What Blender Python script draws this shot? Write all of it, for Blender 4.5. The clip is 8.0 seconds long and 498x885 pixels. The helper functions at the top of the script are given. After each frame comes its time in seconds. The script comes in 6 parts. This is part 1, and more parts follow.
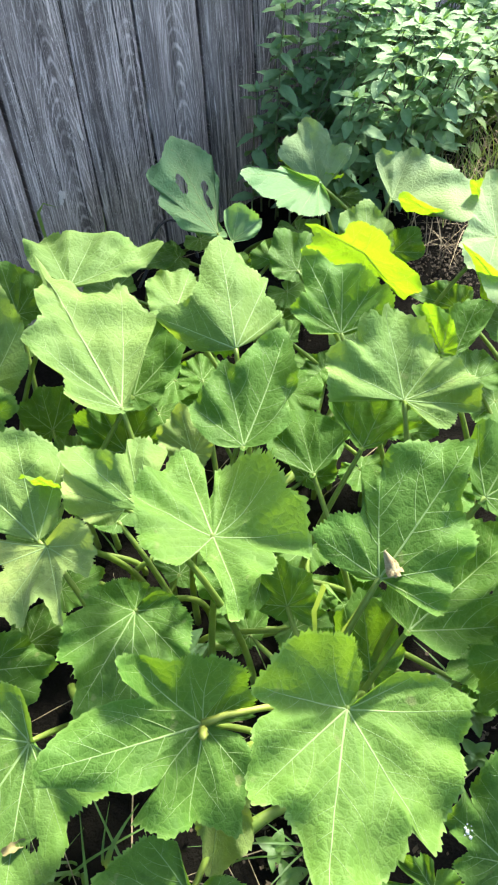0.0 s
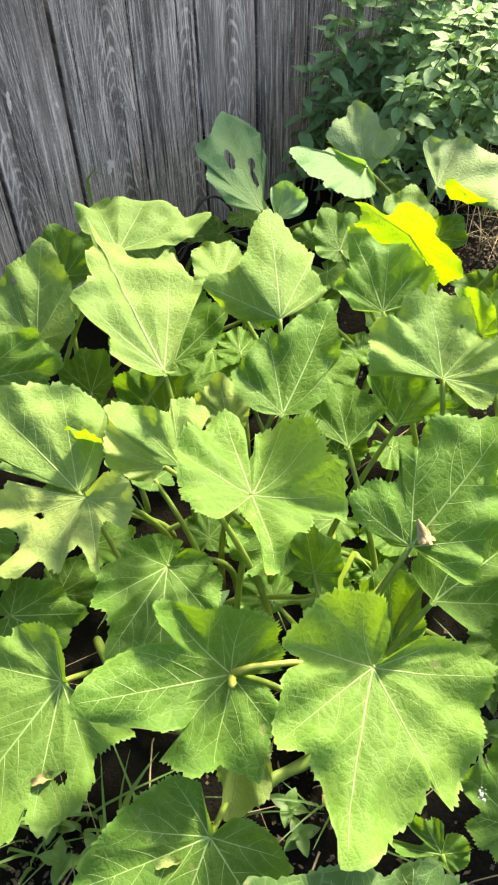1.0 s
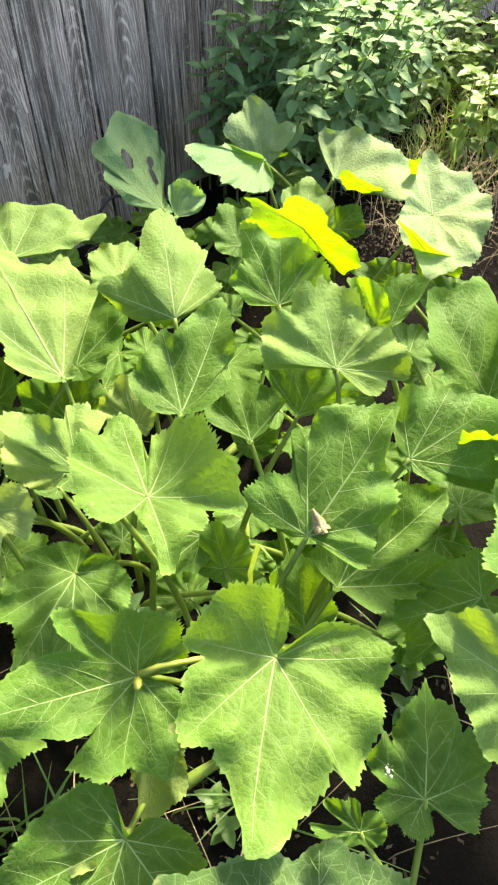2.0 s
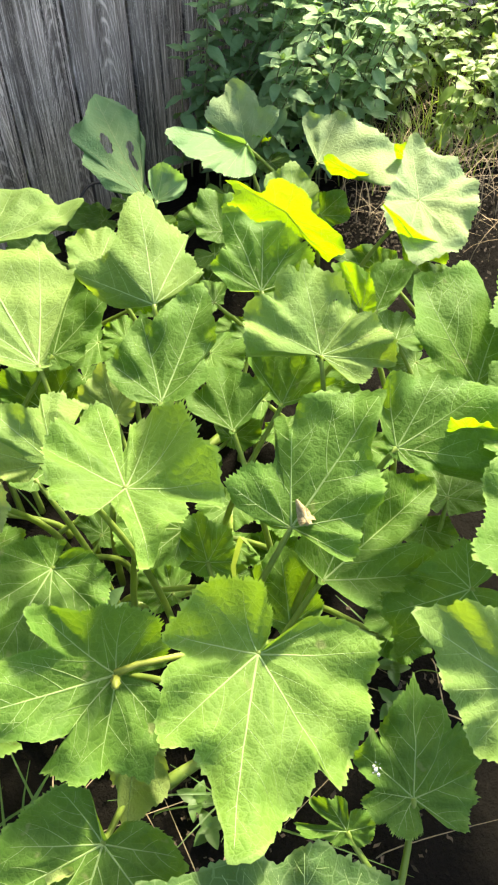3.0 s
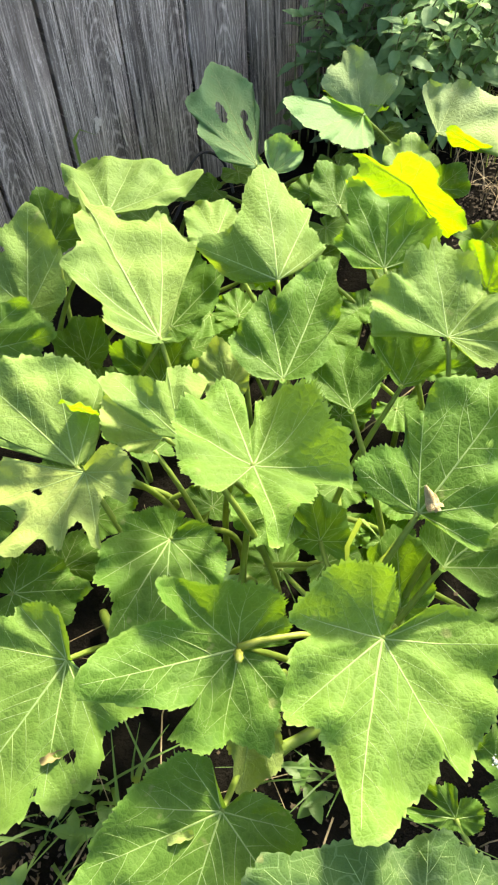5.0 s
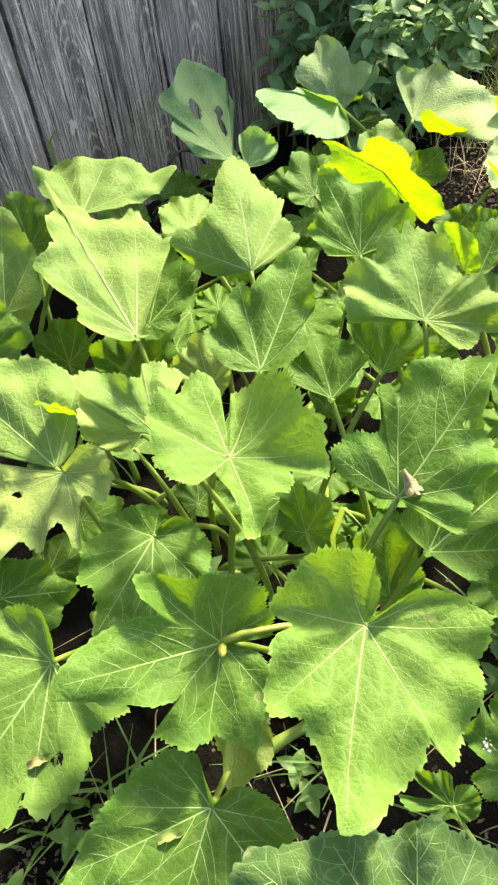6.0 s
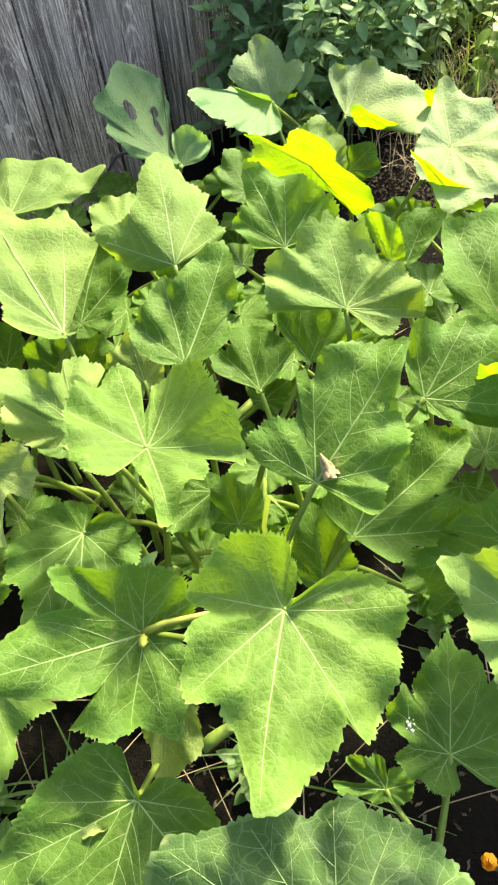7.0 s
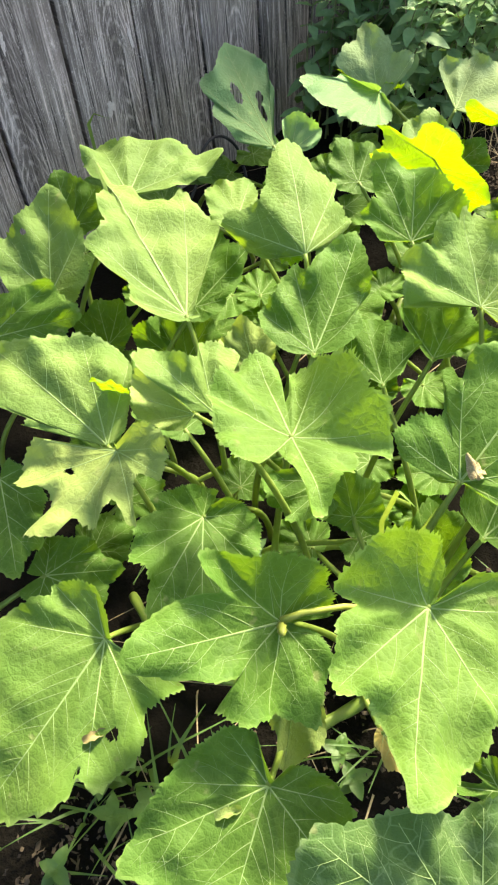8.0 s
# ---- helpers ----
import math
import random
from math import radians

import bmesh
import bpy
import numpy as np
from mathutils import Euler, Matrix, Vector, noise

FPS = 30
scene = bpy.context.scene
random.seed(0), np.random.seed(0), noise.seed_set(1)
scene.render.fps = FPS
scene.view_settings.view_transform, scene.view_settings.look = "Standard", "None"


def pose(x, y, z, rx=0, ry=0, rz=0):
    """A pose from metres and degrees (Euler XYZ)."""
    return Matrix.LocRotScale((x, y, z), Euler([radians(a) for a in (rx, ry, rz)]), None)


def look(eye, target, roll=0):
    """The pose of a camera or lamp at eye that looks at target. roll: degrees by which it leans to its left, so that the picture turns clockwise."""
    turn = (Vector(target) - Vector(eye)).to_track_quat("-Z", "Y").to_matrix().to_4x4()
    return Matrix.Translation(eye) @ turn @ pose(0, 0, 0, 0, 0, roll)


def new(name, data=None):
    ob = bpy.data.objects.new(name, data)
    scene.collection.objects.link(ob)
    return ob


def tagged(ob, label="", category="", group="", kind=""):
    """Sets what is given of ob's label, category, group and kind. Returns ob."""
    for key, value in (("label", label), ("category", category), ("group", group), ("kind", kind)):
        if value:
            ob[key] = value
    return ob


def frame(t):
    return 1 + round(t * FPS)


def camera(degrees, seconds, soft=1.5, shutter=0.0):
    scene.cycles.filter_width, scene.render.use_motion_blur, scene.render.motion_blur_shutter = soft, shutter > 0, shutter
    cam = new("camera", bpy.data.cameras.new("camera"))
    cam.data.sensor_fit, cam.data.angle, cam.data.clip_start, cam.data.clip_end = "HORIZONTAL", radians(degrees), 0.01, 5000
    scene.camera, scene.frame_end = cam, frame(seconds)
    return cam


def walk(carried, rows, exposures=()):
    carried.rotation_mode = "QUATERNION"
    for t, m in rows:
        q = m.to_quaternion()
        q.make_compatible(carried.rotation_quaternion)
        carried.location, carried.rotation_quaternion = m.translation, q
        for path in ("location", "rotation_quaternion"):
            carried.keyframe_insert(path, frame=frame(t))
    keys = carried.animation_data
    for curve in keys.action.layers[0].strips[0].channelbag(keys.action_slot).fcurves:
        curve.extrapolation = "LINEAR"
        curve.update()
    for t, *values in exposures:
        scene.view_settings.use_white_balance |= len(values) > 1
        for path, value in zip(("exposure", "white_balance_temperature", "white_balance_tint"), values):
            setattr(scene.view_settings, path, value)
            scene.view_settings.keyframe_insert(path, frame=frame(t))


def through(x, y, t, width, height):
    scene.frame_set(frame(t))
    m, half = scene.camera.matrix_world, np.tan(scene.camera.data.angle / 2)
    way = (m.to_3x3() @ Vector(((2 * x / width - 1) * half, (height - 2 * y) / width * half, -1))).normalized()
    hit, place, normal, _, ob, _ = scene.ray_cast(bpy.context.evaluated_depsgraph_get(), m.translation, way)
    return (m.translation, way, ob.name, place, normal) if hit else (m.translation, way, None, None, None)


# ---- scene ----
cam = camera(36.4, 8.0, 2.1)
PATH = [
    (0, (-0.023, 0.024, 1.275), (-0.105, 1.374, -0.199), -4.4),
    (0.5, (-0.058, 0.013, 1.282), (-0.194, 1.355, -0.194), -2.9),
    (1, (-0.057, -0.023, 1.272), (-0.179, 1.307, -0.217), -2.0),
    (1.5, (0.008, -0.038, 1.267), (-0.036, 1.287, -0.231), -1.2),
    (2, (0.012, -0.022, 1.28), (0.034, 1.298, -0.222), -1.2),
    (2.2, (0.021, -0.022, 1.274), (0.062, 1.299, -0.227), -1.1),
    (3.3, (0.015, 0.0, 1.247), (0.071, 1.294, -0.277), -0.3),
    (3.5, (-0.012, -0.004, 1.264), (0.023, 1.281, -0.268), -0.3),
    (4, (-0.022, -0.002, 1.252), (-0.046, 1.269, -0.293), -1.1),
    (4.5, (-0.038, 0.007, 1.251), (-0.127, 1.262, -0.304), -2.7),
    (4.7, (-0.049, 0.008, 1.256), (-0.158, 1.257, -0.302), -3.3),
    (5.8, (-0.056, 0.01, 1.244), (-0.213, 1.256, -0.313), -7.2),
    (6, (-0.017, 0.006, 1.238), (-0.163, 1.255, -0.318), -7.5),
    (6.5, (0.044, -0.009, 1.227), (-0.074, 1.249, -0.323), -8.0),
    (7, (0.059, -0.014, 1.217), (-0.032, 1.25, -0.329), -7.5),
    (7.5, (-0.036, -0.014, 1.238), (-0.141, 1.246, -0.312), -6.3),
    (8, (-0.097, -0.01, 1.23), (-0.239, 1.229, -0.334), -6.0),
]
walk(cam, [(t, look(eye, target, roll)) for t, eye, target, roll in PATH], [(0, 1.78, 5900, 10), (0.5, 1.86, 6700, 10), (1.0, 1.86, 7000, 10), (8, 1.86, 7000, 10)])

# ---- light ----
SUN_AZ, SUN_EL = 31.0, 45.0          # degrees from +y towards +x, and above the horizon
sun_way = Vector((math.sin(radians(SUN_AZ)) * math.cos(radians(SUN_EL)), math.cos(radians(SUN_AZ)) * math.cos(radians(SUN_EL)), math.sin(radians(SUN_EL))))
sun = new("sun", bpy.data.lights.new("sun", "SUN"))
sun.data.energy, sun.data.angle, sun.data.color = 3.9, radians(7.0), (1.0, 0.93, 0.70)
sun.matrix_world = look(sun_way * 20, (0, 0, 0))
world = bpy.data.worlds.new("sky")
scene.world = world
world.use_nodes = True
sky = world.node_tree.nodes.new("ShaderNodeTexSky")
sky.sky_type, sky.sun_disc = "NISHITA", False
sky.air_density, sky.dust_density = 0.8, 3.5
sky.sun_elevation, sky.sun_rotation = radians(SUN_EL), radians(SUN_AZ)
world.node_tree.nodes["Background"].inputs["Strength"].default_value = 0.15
world.node_tree.links.new(sky.outputs["Color"], world.node_tree.nodes["Background"].inputs["Color"])


# ---- materials ----
class Mat:
    """A node material with short helpers."""

    def __init__(self, name):
        self.m = bpy.data.materials.new(name)
        self.m.use_nodes = True
        self.t = self.m.node_tree
        self.b = self.t.nodes["Principled BSDF"]
        self.out = self.t.nodes["Material Output"]
        self.co = self.n("ShaderNodeTexCoord").outputs["Object"]
        self.fuzz = 0.1
        self.rand = self.n("ShaderNodeObjectInfo").outputs["Random"]

    def n(self, kind):
        return self.t.nodes.new(kind)

    def put(self, socket, value):
        if isinstance(value, bpy.types.NodeSocket):
            self.t.links.new(value, socket)
        elif isinstance(value, tuple) and len(value) == 3 and socket.type == "RGBA":
            socket.default_value = (*value, 1)
        else:
            socket.default_value = value

    def noise(self, scale, detail=4, rough=0.55, vec=None, distort=0.0):
        node = self.n("ShaderNodeTexNoise")
        self.put(node.inputs["Vector"], vec or self.co)
        node.inputs["Scale"].default_value, node.inputs["Detail"].default_value = scale, detail
        node.inputs["Roughness"].default_value, node.inputs["Distortion"].default_value = rough, distort
        return node.outputs["Fac"]

    def cells(self, scale, feature="DISTANCE_TO_EDGE", vec=None):
        node = self.n("ShaderNodeTexVoronoi")
        node.feature = feature
        self.put(node.inputs["Vector"], vec or self.co)
        node.inputs["Scale"].default_value = scale
        return node.outputs["Distance"]

    def ramp(self, fac, *stops):
        node = self.n("ShaderNodeValToRGB")
        ends = node.color_ramp.elements
        while len(ends) < len(stops):
            ends.new(0.5)
        for e, (p, c) in zip(ends, stops):
            e.position, e.color = p, (*((c, c, c) if isinstance(c, (int, float)) else c), 1)
        self.put(node.inputs["Fac"], fac)
        return node.outputs["Color"]

    def mix(self, fac, a, b, how="MIX"):
        node = self.n("ShaderNodeMix")
        node.data_type, node.blend_type = "RGBA", how
        self.put(node.inputs["Factor"], fac)
        self.put(node.inputs["A"], a)
        self.put(node.inputs["B"], b)
        return node.outputs["Result"]

    def math(self, how, a, b=0.0):
        node = self.n("ShaderNodeMath")
        node.operation = how
        self.put(node.inputs[0], a)
        self.put(node.inputs[1], b)
        return node.outputs[0]

    def bump(self, height, strength=0.5, distance=0.002, normal=None):
        node = self.n("ShaderNodeBump")
        self.put(node.inputs["Height"], height)
        node.inputs["Strength"].default_value, node.inputs["Distance"].default_value = strength, distance
        if normal:
            self.put(node.inputs["Normal"], normal)
        return node.outputs["Normal"]

    def finish(self, colour, rough=0.6, normal=None, through=None, share=0.0, spec=0.5):
        self.put(self.b.inputs["Base Color"], colour)
        self.put(self.b.inputs["Roughness"], rough)
        self.b.inputs["Specular IOR Level"].default_value = spec
        if normal:
            self.put(self.b.inputs["Normal"], normal)
        if through is not None:
            tr, mx = self.n("ShaderNodeBsdfTranslucent"), self.n("ShaderNodeMixShader")
            self.put(tr.inputs["Color"], through)
            if normal:
                self.put(tr.inputs["Normal"], normal)
            if share > 0.15 and self.m.name.startswith("squash_leaf"):
                self.b.inputs["Sheen Weight"].default_value, self.b.inputs["Sheen Roughness"].default_value = self.fuzz, 0.45
                self.b.inputs["Sheen Tint"].default_value = (1.0, 1.0, 0.72, 1)
            mx.inputs["Fac"].default_value = share
            self.t.links.new(self.b.outputs["BSDF"], mx.inputs[1])
            self.t.links.new(tr.outputs["BSDF"], mx.inputs[2])
            self.t.links.new(mx.outputs["Shader"], self.out.inputs["Surface"])
        return self.m


def leaf_material(name, dark, light, vein, share, thru, rough=0.5, dust=0.0, web=0.2, fuzz=0.14, bleach_and_sun=0.0, spec=0.14, cell=88):
    """Squash leaf skin: quilted between a net of veins, mottled, pale at the margin from wear and painted-in sun, lets
    light through. The mesh carries the way to the next vein (vein_gap, metres) and the share of the way out to the rim
    (outward)."""
    k = Mat(name)
    gap = k.n("ShaderNodeAttribute")
    gap.attribute_name = "vein_gap"
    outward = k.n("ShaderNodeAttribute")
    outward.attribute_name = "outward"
    warp = k.n("ShaderNodeTexNoise")
    k.put(warp.inputs["Vector"], k.co)
    warp.inputs["Scale"].default_value, warp.inputs["Detail"].default_value = 24, 3
    sc = k.n("ShaderNodeVectorMath")
    sc.operation = "SCALE"
    k.put(sc.inputs[0], warp.outputs["Color"])
    sc.inputs["Scale"].default_value = 0.014
    vec = k.n("ShaderNodeVectorMath")
    vec.operation = "ADD"
    k.put(vec.inputs[0], k.co)
    k.put(vec.inputs[1], sc.outputs[0])
    net = k.cells(cell, vec=vec.outputs[0])
    fine = k.cells(230, vec=vec.outputs[0])
    col = k.mix(k.ramp(k.noise(9, 5, 0.6), (0.33, 0.0), (0.68, 1.0)), dark, light)
    col = k.mix(k.ramp(k.noise(70, 4, 0.7), (0.42, 0.28), (0.62, 0.0)), col, dark)
    col = k.mix(k.math("MULTIPLY", k.rand, 0.4), col, light)
    col = k.mix(k.ramp(gap.outputs["Fac"], (0.0, 0.0), (0.006, 0.40)), k.mix(0.35, col, vein), dark if not bleach_and_sun else col)
    # Pale wear towards the margin, with sun on the leaf hairs painted in.
    col = k.mix(k.math("MULTIPLY", k.ramp(outward.outputs["Fac"], (0.62, 0.0), (1.0, 1.0)), k.ramp(k.noise(13, 4, 0.6), (0.38, 0.0), (0.66, 0.55 + 0.4 * bleach_and_sun))), col, tuple(min(0.5, 1.5 * c + 0.02) for c in light))
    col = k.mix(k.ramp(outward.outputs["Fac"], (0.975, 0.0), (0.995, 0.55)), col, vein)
    col = k.mix(k.math("MULTIPLY", k.ramp(net, (0.0, web), (0.045, 0.0)), k.math("ADD", k.rand, 0.45)), col, vein)
    col = k.mix(k.ramp(fine, (0.0, 0.10), (0.08, 0.0)), col, vein)
    k.fuzz = fuzz
    spots = k.ramp(k.noise(38, 2, 0.5), (0.7, 0.0), (0.76, 0.5))
    col = k.mix(spots, col, (0.28, 0.27, 0.12))
    col = k.mix(k.ramp(k.noise(120, 2, 0.4), (0.76, 0.0), (0.80, 0.7)), col, (0.10, 0.07, 0.03))
    # Pale patches: bleaching on the yellowing leaf, painted sun on the others.
    if bleach_and_sun:
        col = k.mix(k.ramp(k.noise(5.5, 4, 0.6), (0.46, 0.0), (0.70, bleach_and_sun)), col, (0.26, 0.335, 0.085))
    if dust:
        col = k.mix(k.math("MULTIPLY", k.ramp(k.noise(16, 6, 0.7), (0.5, 0.0), (0.66, 1.0)), dust), col, (0.42, 0.46, 0.42))
    height = k.math("ADD", k.ramp(net, (0.0, 0.0), (0.32, 1.0)), k.math("MULTIPLY", k.ramp(fine, (0.0, 0.0), (0.3, 1.0)), 0.35))
    normal = k.bump(height, 0.30, 0.0022)
    normal = k.bump(k.noise(420, 2), 0.3, 0.0006, normal)
    return k.finish(col, k.mix(k.noise(30, 3), (rough,) * 3, (rough + 0.14,) * 3), normal, thru, share, spec)


M_LEAF = leaf_material("squash_leaf_green", (0.012, 0.057, 0.0032), (0.046, 0.122, 0.008), (0.19, 0.31, 0.07), 0.24, (0.35, 0.62, 0.010), 0.5, web=0.36, fuzz=0.05)
M_LEAF_FRESH = leaf_material("squash_leaf_fresh", (0.024, 0.090, 0.0050), (0.084, 0.176, 0.012), (0.26, 0.38, 0.11), 0.27, (0.38, 0.64, 0.010), 0.5, web=0.26, fuzz=0.06)
M_LEAF_PALE = leaf_material("squash_leaf_pale", (0.036, 0.108, 0.0130), (0.108, 0.195, 0.032), (0.27, 0.37, 0.13), 0.24, (0.42, 0.64, 0.010), 0.54, fuzz=0.10, bleach_and_sun=0.34)
# Cream copy for far leaves: sun on their hairs put into the colour.
M_LEAF_SUNLIT = leaf_material("squash_leaf_sunlit", (0.100, 0.190, 0.070), (0.215, 0.310, 0.135), (0.32, 0.40, 0.20), 0.22, (0.42, 0.62, 0.03), 0.58, web=0.12, fuzz=0.14, bleach_and_sun=0.4)
# Bluish copy for leaves near the fence: skylight put into the colour.
M_LEAF_SKYLIT = leaf_material("squash_leaf_skylit", (0.062, 0.160, 0.055), (0.130, 0.255, 0.105), (0.27, 0.39, 0.19), 0.26, (0.36, 0.64, 0.06), 0.48, web=0.2, fuzz=0.12, bleach_and_sun=0.15)
M_LEAF_THIN = leaf_material("squash_leaf_thin", (0.05, 0.13, 0.008), (0.10, 0.21, 0.016), (0.2, 0.3, 0.07), 0.34, (0.50, 0.84, 0.006), 0.55)
M_LEAF_DEAD = leaf_material("squash_leaf_dead", (0.40, 0.28, 0.05), (0.58, 0.43, 0.11), (0.55, 0.45, 0.2), 0.2, (0.7, 0.5, 0.05), 0.6)
M_LEAF_DUSTY = leaf_material("squash_leaf_dusty", (0.014, 0.058, 0.008), (0.032, 0.088, 0.012), (0.18, 0.27, 0.10), 0.2, (0.36, 0.55, 0.03), 0.7, 0.06, 0.55, fuzz=0.03, spec=0.15, cell=46)
M_LEAF_OLD = leaf_material("squash_leaf_yellowing", (0.09, 0.18, 0.03), (0.21, 0.29, 0.075), (0.34, 0.38, 0.16), 0.25, (0.5, 0.66, 0.05), 0.55, bleach_and_sun=0.8)


def plain(name, a, b, scale, rough=0.6, bump=0.3, dist=0.001, thru=None, share=0.0, spec=0.4):
    k = Mat(name)
    f = k.noise(scale, 5, 0.6)
    col = k.mix(k.ramp(f, (0.3, 0.0), (0.7, 1.0)), a, b)
    col = k.mix(k.math("MULTIPLY", k.rand, 0.35), col, b)
    return k.finish(col, rough, k.bump(k.noise(scale * 4, 4), bump, dist), thru, share, spec)


M_VEIN = plain("leaf_vein", (0.22, 0.35, 0.10), (0.34, 0.46, 0.17), 60, 0.5, 0.2, 0.0005, (0.5, 0.6, 0.12), 0.25)
M_PETIOLE = plain("petiole", (0.11, 0.19, 0.028), (0.24, 0.32, 0.06), 40, 0.45, 0.3, 0.001, (0.5, 0.6, 0.1), 0.2)
M_MINT = plain("herb_leaf", (0.14, 0.27, 0.11), (0.24, 0.38, 0.17), 50, 0.65, 0.5, 0.002, (0.3, 0.5, 0.06), 0.22)
M_WEED = plain("weed_leaf", (0.05, 0.12, 0.025), (0.10, 0.19, 0.045), 60, 0.5, 0.4, 0.001, (0.4, 0.55, 0.05), 0.25)
M_CHALK = plain("white_dropping", (0.55, 0.56, 0.55), (0.78, 0.78, 0.76), 300, 0.7, 0.5, 0.001)
M_MINT_STEM = plain("herb_stem", (0.12, 0.16, 0.06), (0.2, 0.22, 0.1), 60, 0.6)
M_GRASS = plain("grass_blade", (0.09, 0.19, 0.03), (0.20, 0.31, 0.07), 30, 0.5, 0.2, 0.0005, (0.42, 0.56, 0.06), 0.25)
M_STRAW = plain("dry_straw", (0.20, 0.15, 0.09), (0.36, 0.28, 0.17), 40, 0.8)
M_LITTER = plain("dry_leaf_litter", (0.03, 0.022, 0.014), (0.085, 0.062, 0.04), 25, 0.85)
M_PETAL = plain("squash_petal", (0.75, 0.28, 0.01), (0.85, 0.45, 0.03), 50, 0.5, 0.3, 0.001, (0.9, 0.45, 0.02), 0.3)
M_SCRAP = plain("dead_leaf", (0.16, 0.12, 0.04), (0.30, 0.27, 0.12), 80, 0.8)
M_DRYPETAL = plain("withered_petal", (0.26, 0.17, 0.07), (0.52, 0.45, 0.24), 140, 0.75, 0.8, 0.003)
M_HOSE = plain("black_rubber", (0.012, 0.012, 0.013), (0.03, 0.03, 0.032), 80, 0.45)


def soil_material():
    k = Mat("dark_soil")
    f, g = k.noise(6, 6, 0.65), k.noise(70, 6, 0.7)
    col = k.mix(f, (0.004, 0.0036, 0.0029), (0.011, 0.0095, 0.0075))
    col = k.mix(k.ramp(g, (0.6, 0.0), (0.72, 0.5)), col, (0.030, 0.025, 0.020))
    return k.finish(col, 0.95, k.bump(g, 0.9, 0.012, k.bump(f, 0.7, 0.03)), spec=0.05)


def board_material():
    """Weathered grey softwood: grain along local z, arched growth rings, each board its own tone."""
    k = Mat("weathered_board")
    sep = k.n("ShaderNodeSeparateXYZ")
    k.put(sep.inputs[0], k.co)
    x, z = sep.outputs["X"], sep.outputs["Z"]
    shift = k.n("ShaderNodeCombineXYZ")
    k.put(shift.inputs[0], k.math("ADD", x, k.math("MULTIPLY", k.rand, 37.0)))
    k.put(shift.inputs[1], k.math("MULTIPLY", k.rand, 11.0))
    k.put(shift.inputs[2], z)
    v = shift.outputs[0]

    def stretched(s):
        m = k.n("ShaderNodeMapping")
        k.put(m.inputs["Vector"], v)
        m.inputs["Scale"].default_value = s
        return m.outputs["Vector"]
    warp = k.noise(3.0, 3, 0.5, stretched((3.0, 1.0, 0.7)))
    heart = k.n("ShaderNodeAttribute")
    heart.attribute_name = "heart"
    off = k.math("SUBTRACT", x, heart.outputs["Fac"])
    square = k.math("MULTIPLY", off, off)
    arch = k.math("ADD", k.math("ADD", k.math("MULTIPLY", z, 0.62), k.math("MULTIPLY", square, 44.0)), k.math("MULTIPLY", warp, 0.14))
    rings = k.math("SINE", k.math("MULTIPLY", arch, 240.0))
    arched = k.ramp(square, (0.0, 1.0), (0.004, 0.55), (0.012, 0.12))
    broken = k.noise(70, 4, 0.7, stretched((1.0, 1.0, 0.15)))
    streak = k.noise(70, 5, 0.65, stretched((1.0, 1.0, 0.022)))
    grain = k.noise(250, 5, 0.72, stretched((1.0, 1.0, 0.03)))
    crack = k.noise(130, 4, 0.65, stretched((1.0, 1.0, 0.012)))
    blot = k.noise(7, 5, 0.65, stretched((1.8, 1.0, 0.35)))
    flecks = k.noise(420, 3, 0.7, stretched((1.0, 1.0, 0.45)))
    worn = k.noise(11, 4, 0.65, stretched((1.2, 1.0, 0.7)))
    pale = (0.80, 0.70, 0.63)
    col = k.mix(k.ramp(blot, (0.36, 0.0), (0.64, 1.0)), (0.036, 0.030, 0.026), (0.21, 0.176, 0.156))
    col = k.mix(k.math("MULTIPLY", k.rand, 0.32), col, (0.42, 0.36, 0.32))
    col = k.mix(k.ramp(streak, (0.48, 0.0), (0.68, 0.75)), col, (0.44, 0.38, 0.34))
    col = k.mix(k.math("MULTIPLY", k.math("MULTIPLY", k.ramp(rings, (0.35, 0.0), (0.98, 0.75)), arched), k.ramp(broken, (0.40, 0.0), (0.58, 1.0))), col, pale)
    col = k.mix(k.ramp(grain, (0.50, 0.0), (0.65, 0.9)), col, pale)
    col = k.mix(k.ramp(crack, (0.34, 0.95), (0.42, 0.0)), col, (0.016, 0.014, 0.013))
    col = k.mix(k.ramp(flecks, (0.58, 0.0), (0.68, 0.7)), col, (0.80, 0.72, 0.66))
    col = k.mix(k.math("MULTIPLY", k.ramp(worn, (0.66, 0.0), (0.74, 0.85)), k.ramp(flecks, (0.35, 0.3), (0.6, 1.0))), col, (0.86, 0.78, 0.72))
    stain = k.noise(5, 5, 0.65, stretched((2.6, 1.0, 0.3)))
    col = k.mix(k.ramp(stain, (0.40, 0.85), (0.56, 0.0)), col, k.mix(0.65, col, (0.030, 0.024, 0.021)))
    h = k.math("ADD", k.math("ADD", k.math("MULTIPLY", grain, 0.4), k.math("MULTIPLY", crack, 0.5)), k.math("MULTIPLY", streak, 0.4))
    return k.finish(col, 0.85, k.bump(h, 0.6, 0.003), spec=0.2)


M_SOIL = soil_material()
M_BOARD = board_material()
# Near-black colour of the added strips that darken the board gaps.
M_GAP_BACKING = plain("dark_gap_backing", (0.03, 0.027, 0.024), (0.06, 0.052, 0.047), 40, 0.9)
M_PALEWOOD = plain("bare_pale_wood", (0.20, 0.175, 0.155), (0.80, 0.72, 0.66), 420, 0.8)


